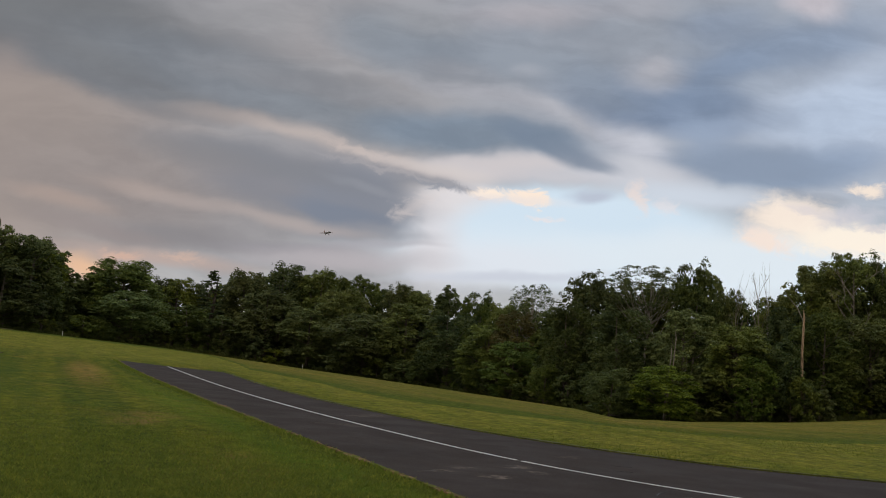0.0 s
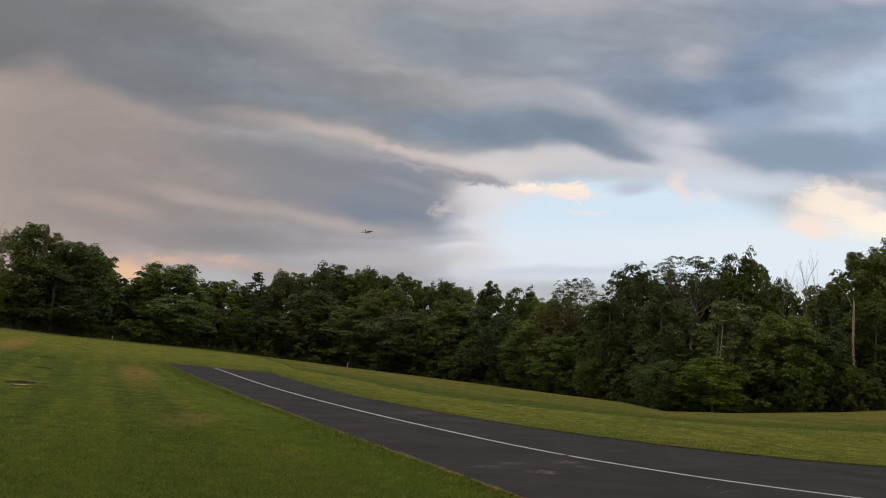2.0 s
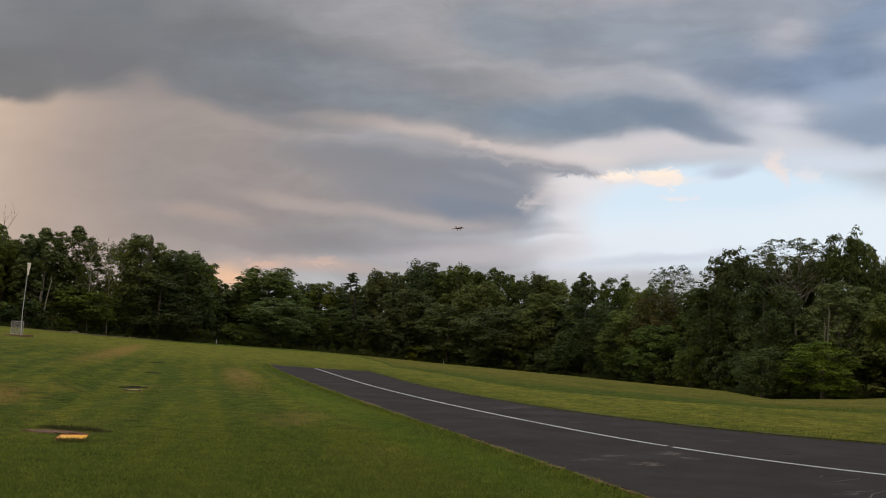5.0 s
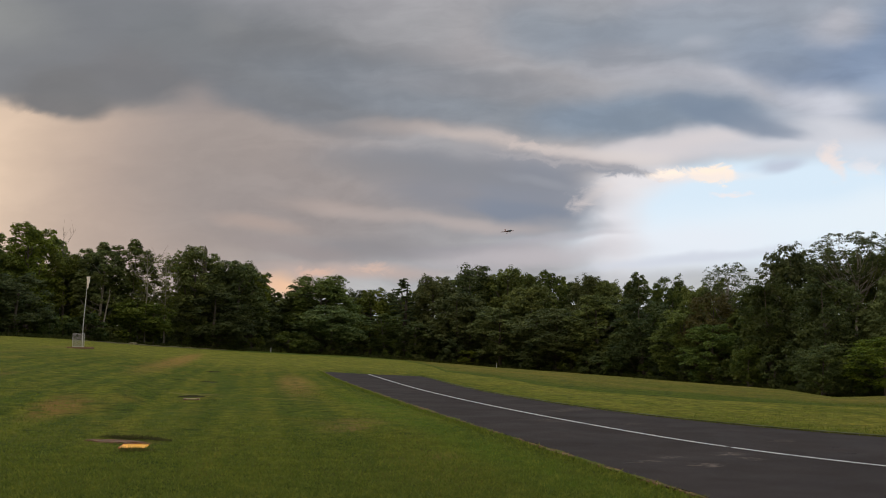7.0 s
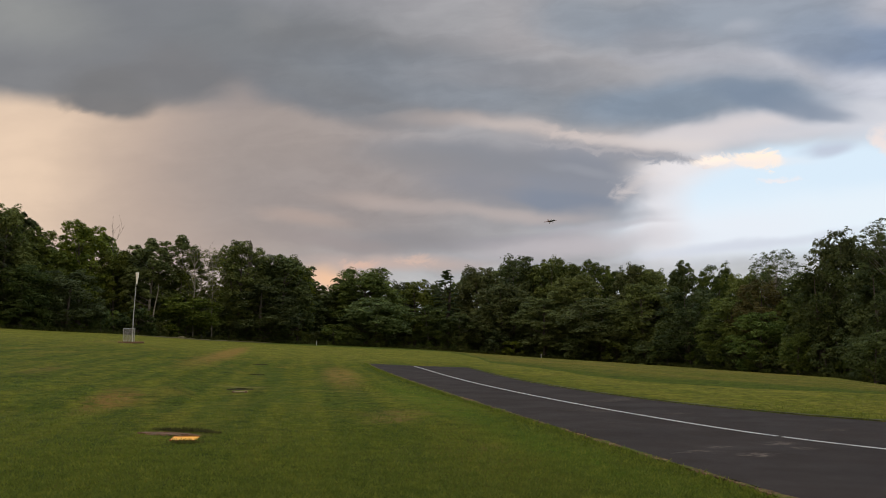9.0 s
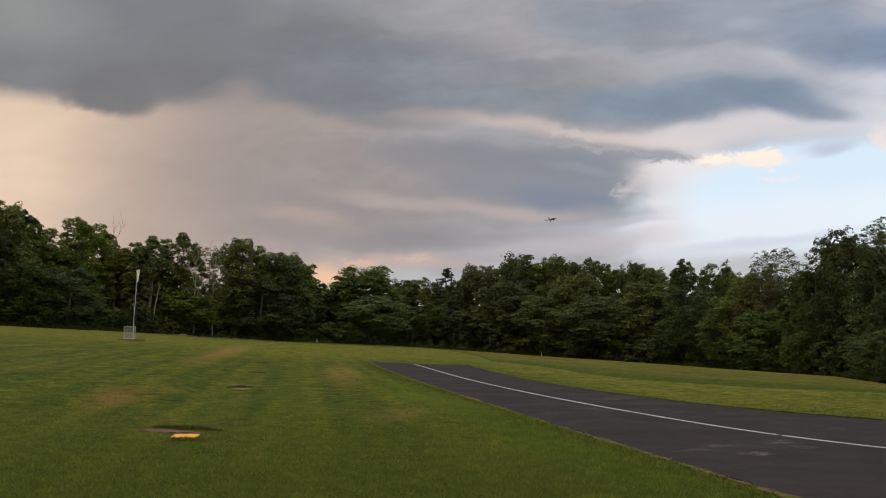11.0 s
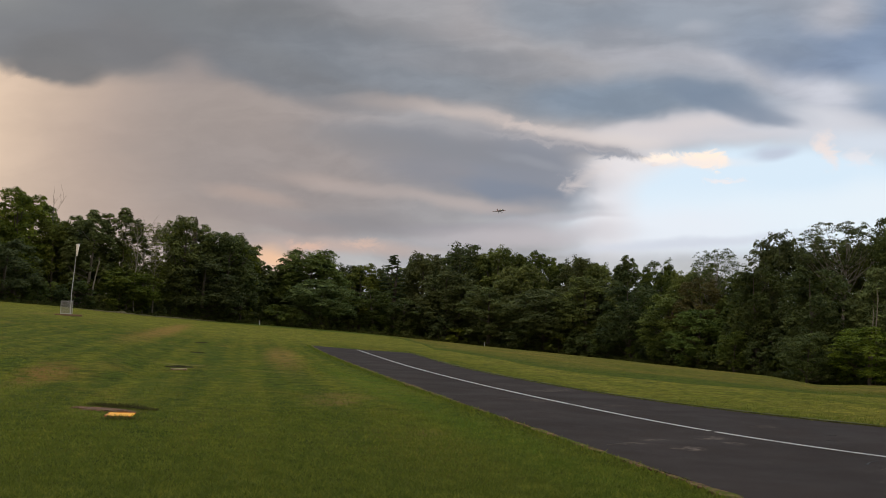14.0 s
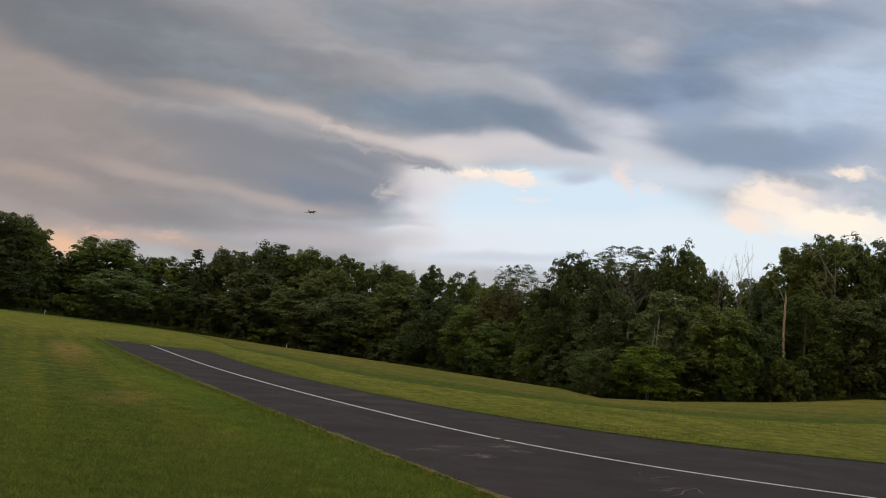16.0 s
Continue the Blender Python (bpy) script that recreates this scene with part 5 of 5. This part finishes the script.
def berm(points):
    """A low bank of dry earth along the wood's foot."""
    line = spline(points, 40)
    bm = bmesh.new()
    pts = [(x, y, float(land(x, y)) - 0.05) for x, y in line]
    rad = [0.05 + 0.12 * abs(math.sin(i * 0.7)) * math.sin(math.pi * (i + 0.5) / 40) + 0.04 for i in range(40)]
    tube(bm, pts, rad, 8)
    return tagged(part("earth_bank", bm, M_SAND), "low pale bank of dry earth along the wood", "bank")


def snag(x, y, h, r, name="snag", lean=0.0, limb=True, mat=None, label="tall broken dead trunk stripped of bark"):
    root = thing(name, on_land(x, y), label, "dead tree")
    bm = bmesh.new()
    tube(bm, [(0, 0, -0.3), (0.05 + lean * 0.3, 0, h * 0.3), (-0.08 + lean * 0.65, 0.05, h * 0.65), (lean, 0, h)], [r * 1.25, r, r * 0.9, r * 0.7], 10)
    bmesh.ops.create_cone(bm, cap_ends=True, segments=7, radius1=r * 0.7, radius2=0.02, depth=0.9, matrix=pose(lean - 0.05, 0, h + 0.4, 0, -8))
    part("trunk", bm, mat or M_SNAG, root)
    if limb:
        bm = bmesh.new()
        tube(bm, [(lean, 0, h - 0.6), (lean - 0.8, 0, h + 1.0), (lean - 2.2, 0.1, h + 2.6)], [r * 0.4, r * 0.3, 0.03], 7)
        part("branch", bm, M_PALE, root)
    return root


def model_plane(x, y, z, turn, bank):
    """A small flying model: tapered fuselage, swept wings, fin, tail, wheels."""
    root = thing("model_airplane", pose(x, y, z, 0, bank, turn) @ Matrix.Scale(0.86, 4), "small dark red and charcoal model airplane in flight", "model airplane")
    bm = bmesh.new()
    tube(bm, [(0, -0.62, 0), (0, -0.5, 0.01), (0, -0.2, 0.02), (0, 0.2, 0.01), (0, 0.55, 0.03)], [0.015, 0.06, 0.085, 0.075, 0.03], 12)
    part("fuselage", bm, M_PLANE_DARK, root)
    for s in (-1, 1):
        bm = bmesh.new()
        tops = [(s * 0.05, -0.16, 0.012), (s * 0.05, 0.2, 0.006), (s * 0.55, 0.27, 0.03), (s * 0.55, 0.12, 0.034)]
        up = [bm.verts.new(q) for q in tops]
        dn = [bm.verts.new((q[0], q[1], q[2] - 0.028)) for q in tops]
        bm.faces.new(up)
        bm.faces.new(dn[::-1])
        for i in range(4):
            bm.faces.new((up[i], dn[i], dn[(i + 1) % 4], up[(i + 1) % 4]))
        bmesh.ops.recalc_face_normals(bm, faces=bm.faces)
        part("wing", bm, M_PLANE, root, "dark red swept wing")
        part("tailplane", box(bmesh.new(), s * 0.14, 0.52, 0.03, 0.24, 0.13, 0.014, 0.004), M_PLANE, root)
        bm = bmesh.new()
        tube(bm, [(s * 0.14, 0.03, 0.0), (s * 0.15, 0.03, -0.13)], [0.008, 0.008], 6)
        gear = part("landing_gear", bm, M_STEEL, root)
        part("wheel", tube(bmesh.new(), [(s * 0.135, 0.03, -0.14), (s * 0.165, 0.03, -0.14)], [0.035, 0.035], 12), M_PLANE_DARK, gear)
    part("fin", box(bmesh.new(), 0, 0.5, 0.13, 0.014, 0.15, 0.2, 0.004, pose(0, 0, 0, -18)), M_PLANE, root)
    bm = bmesh.new()
    bmesh.ops.create_uvsphere(bm, u_segments=12, v_segments=8, radius=1, matrix=Matrix.Translation((0, -0.2, 0.085)) @ Matrix.Diagonal((0.045, 0.15, 0.045, 1)))
    part("canopy", bm, M_STEEL, root, "grey canopy")
    return root


earth_rim(-9.05, 15.02, 0.52, 0.14, -6, 0.010, "dark bare earth dug out round the orange plate")
marker_plate(-8.07, 13.96, 15)
lawn_board(-13.67, 27.01, 26, 0.5, 0.3, M_TAN, "weathered tan boards laid flush in the lawn")
slot(-14.35, 28.35, 26, 0.85, 0.24, "gouge beside the tan boards, its shaded hollow painted dark")
slot(-18.61, 38.07, 26, 1.1, 0.5, "gouge in the mown lawn, its shaded hollow painted dark")
slot(-23.71, 49.42, 26, 1.0, 0.45, "gouge in the mown lawn, its shaded hollow painted dark")
windsock(-46.65, 71.46, 30)
net_frame(-47.20, 71.72, 33)
timber(-44.13, 67.38, 35, 2.1)
marker_post(-61.2, 150.0, 0.7)
marker_post(-22.7, 159.3, 0.7)
sand_heap(-75.1, 128.4, 0.8, 0.4)
berm([(-79.5, 122.5), (-76.7, 127.5), (-73.5, 132.5), (-70.2, 137.7), (-66.3, 143.4)])
snag(41.1, 101.4, 11.6, 0.155)
snag(-79.6, 126.4, 7.2, 0.105, "leaning_trunk", 1.4, False, M_PALE, "pale dead trunk leaning at the wood's edge")
snag(26.6, 101.6, 9.1, 0.07, "dead_sapling", 0.3, False, M_PALE, "thin grey dead stem among the leaves")
snag(26.2, 101.7, 7.5, 0.07, "dead_sapling", 0.3, False, M_PALE, "thin grey dead stem among the leaves")
snag(-74.7, 150.5, EYE + 168 * math.tan(radians(5.75)) - float(land(-74.7, 150.5)), 0.5, "ivy_snag", 0.2, False, M_BARK, "broken dark treetop stub above the crowns")
model_plane(-8.00, 61.48, 9.72, 34, -9)



# ---- grass ----
def inside(x, y):
    """True on the asphalt."""
    ok = np.zeros(len(x), bool)
    poly = np.concatenate([LEFT[::3], RIGHT[::-3]])
    j = len(poly) - 1
    for i in range(len(poly)):
        (xi, yi), (xj, yj) = poly[i], poly[j]
        hit = ((yi > y) != (yj > y)) & (x < (xj - xi) * (y - yi) / (yj - yi + 1e-9) + xi)
        ok ^= hit
        j = i
    return ok


def blades(name, count, r_min, r_max, az_min, az_max, h_min, h_max, width, mat, label, uncut_only=False, power=1.0):
    az = rng.uniform(az_min, az_max, count)
    r = r_min / (1 - rng.uniform(0, 1, count) * (1 - r_min / max(r_max, 1))) if r_max else az * 0
    if uncut_only == "edge":
        r = edge_far(az) * (0.985 + 0.02 * rng.uniform(0, 1, count))
    elif uncut_only:
        r = mow_far(az) * 1.03 + (edge_far(az) * 0.99 - mow_far(az)) * rng.uniform(0, 1, count) ** power
    x, y = r * np.sin(np.radians(az)), r * np.cos(np.radians(az))
    keep = ~inside(x, y) & (np.hypot((x + 8.98) / 0.75, (y - 15.15) / 0.32) > 1) & (np.hypot(x + 8.07, y - 14.0) > 0.27)
    x, y, r = x[keep], y[keep], r[keep]
    k = len(x)
    z = land(x, y) - 0.03
    a = rng.uniform(0, 2 * math.pi, k)
    h = rng.uniform(h_min, h_max, k)
    w = width * rng.uniform(0.6, 1.3, k)
    lx, ly = rng.normal(0, 0.75, k) * h, rng.normal(0, 0.75, k) * h
    v = np.stack([np.stack([x - w * np.cos(a), y - w * np.sin(a), z], 1), np.stack([x + w * np.cos(a), y + w * np.sin(a), z], 1), np.stack([x + lx, y + ly, z + h], 1)], 1).reshape(-1, 3)
    me = bpy.data.meshes.new(name)
    me.vertices.add(3 * k)
    me.vertices.foreach_set("co", v.astype(np.float32).ravel())
    me.loops.add(3 * k)
    me.loops.foreach_set("vertex_index", np.arange(3 * k, dtype=np.int32))
    me.polygons.add(k)
    me.polygons.foreach_set("loop_start", np.arange(0, 3 * k, 3, dtype=np.int32))
    me.update(calc_edges=True)
    me.materials.append(mat)
    return tagged(new(name, me), label, "grass", kind="stuff")


blades("lawn_grass", 230000, 7.0, 42, -44, 30, 0.022, 0.046, 0.012, M_BLADE, "short mown green grass of the lawn", power=1.2)
blades("near_grass", 120000, 6.5, 24, -46, 24, 0.035, 0.075, 0.011, M_BLADE, "longer tufted grass blades in the lawn")
blades("meadow_grass", 2600, 0, 0, -8, 33, 0.025, 0.05, 0.02, M_WEED, "uncut brownish green meadow grass", True, 1.5)
blades("edge_weeds", 30000, 0, 0, -48, 34, 0.2, 0.75, 0.05, M_EDGE, "tall weeds along the foot of the wood", "edge")


def edge_tufts(line, count, side, label):
    """Ragged grass that hangs over the asphalt's edge."""
    d = np.gradient(line, axis=0)
    d /= np.linalg.norm(d, axis=1)[:, None]
    i = rng.integers(0, len(line), count)
    o = side * (0.02 + np.abs(rng.normal(0, 0.07, count)))
    p = line[i] + np.stack([-d[i, 1], d[i, 0]], 1) * o[:, None] + rng.normal(0, 0.05, (count, 2))
    h = rng.uniform(0.03, 0.085, count)
    a = rng.uniform(0, 2 * math.pi, count)
    w = 0.012 * rng.uniform(0.6, 1.4, count)
    z = land(p[:, 0], p[:, 1])
    lean = rng.normal(0, 0.6, (count, 2)) * h[:, None]
    v = np.stack([np.stack([p[:, 0] - w * np.cos(a), p[:, 1] - w * np.sin(a), z], 1), np.stack([p[:, 0] + w * np.cos(a), p[:, 1] + w * np.sin(a), z], 1), np.stack([p[:, 0] + lean[:, 0], p[:, 1] + lean[:, 1], z + h], 1)], 1).reshape(-1, 3)
    me = bpy.data.meshes.new("edge_grass")
    me.from_pydata(v.tolist(), [], np.arange(3 * count).reshape(-1, 3).tolist())
    me.materials.append(M_BLADE)
    return tagged(new("edge_grass", me), label, "grass", kind="stuff")


edge_tufts(left_line(400) + np.array([-0.09, -0.05]), 6000, -1, "ragged grass at the asphalt's edge")
edge_tufts(right_line(400), 9000, 1, "ragged grass at the asphalt's edge")
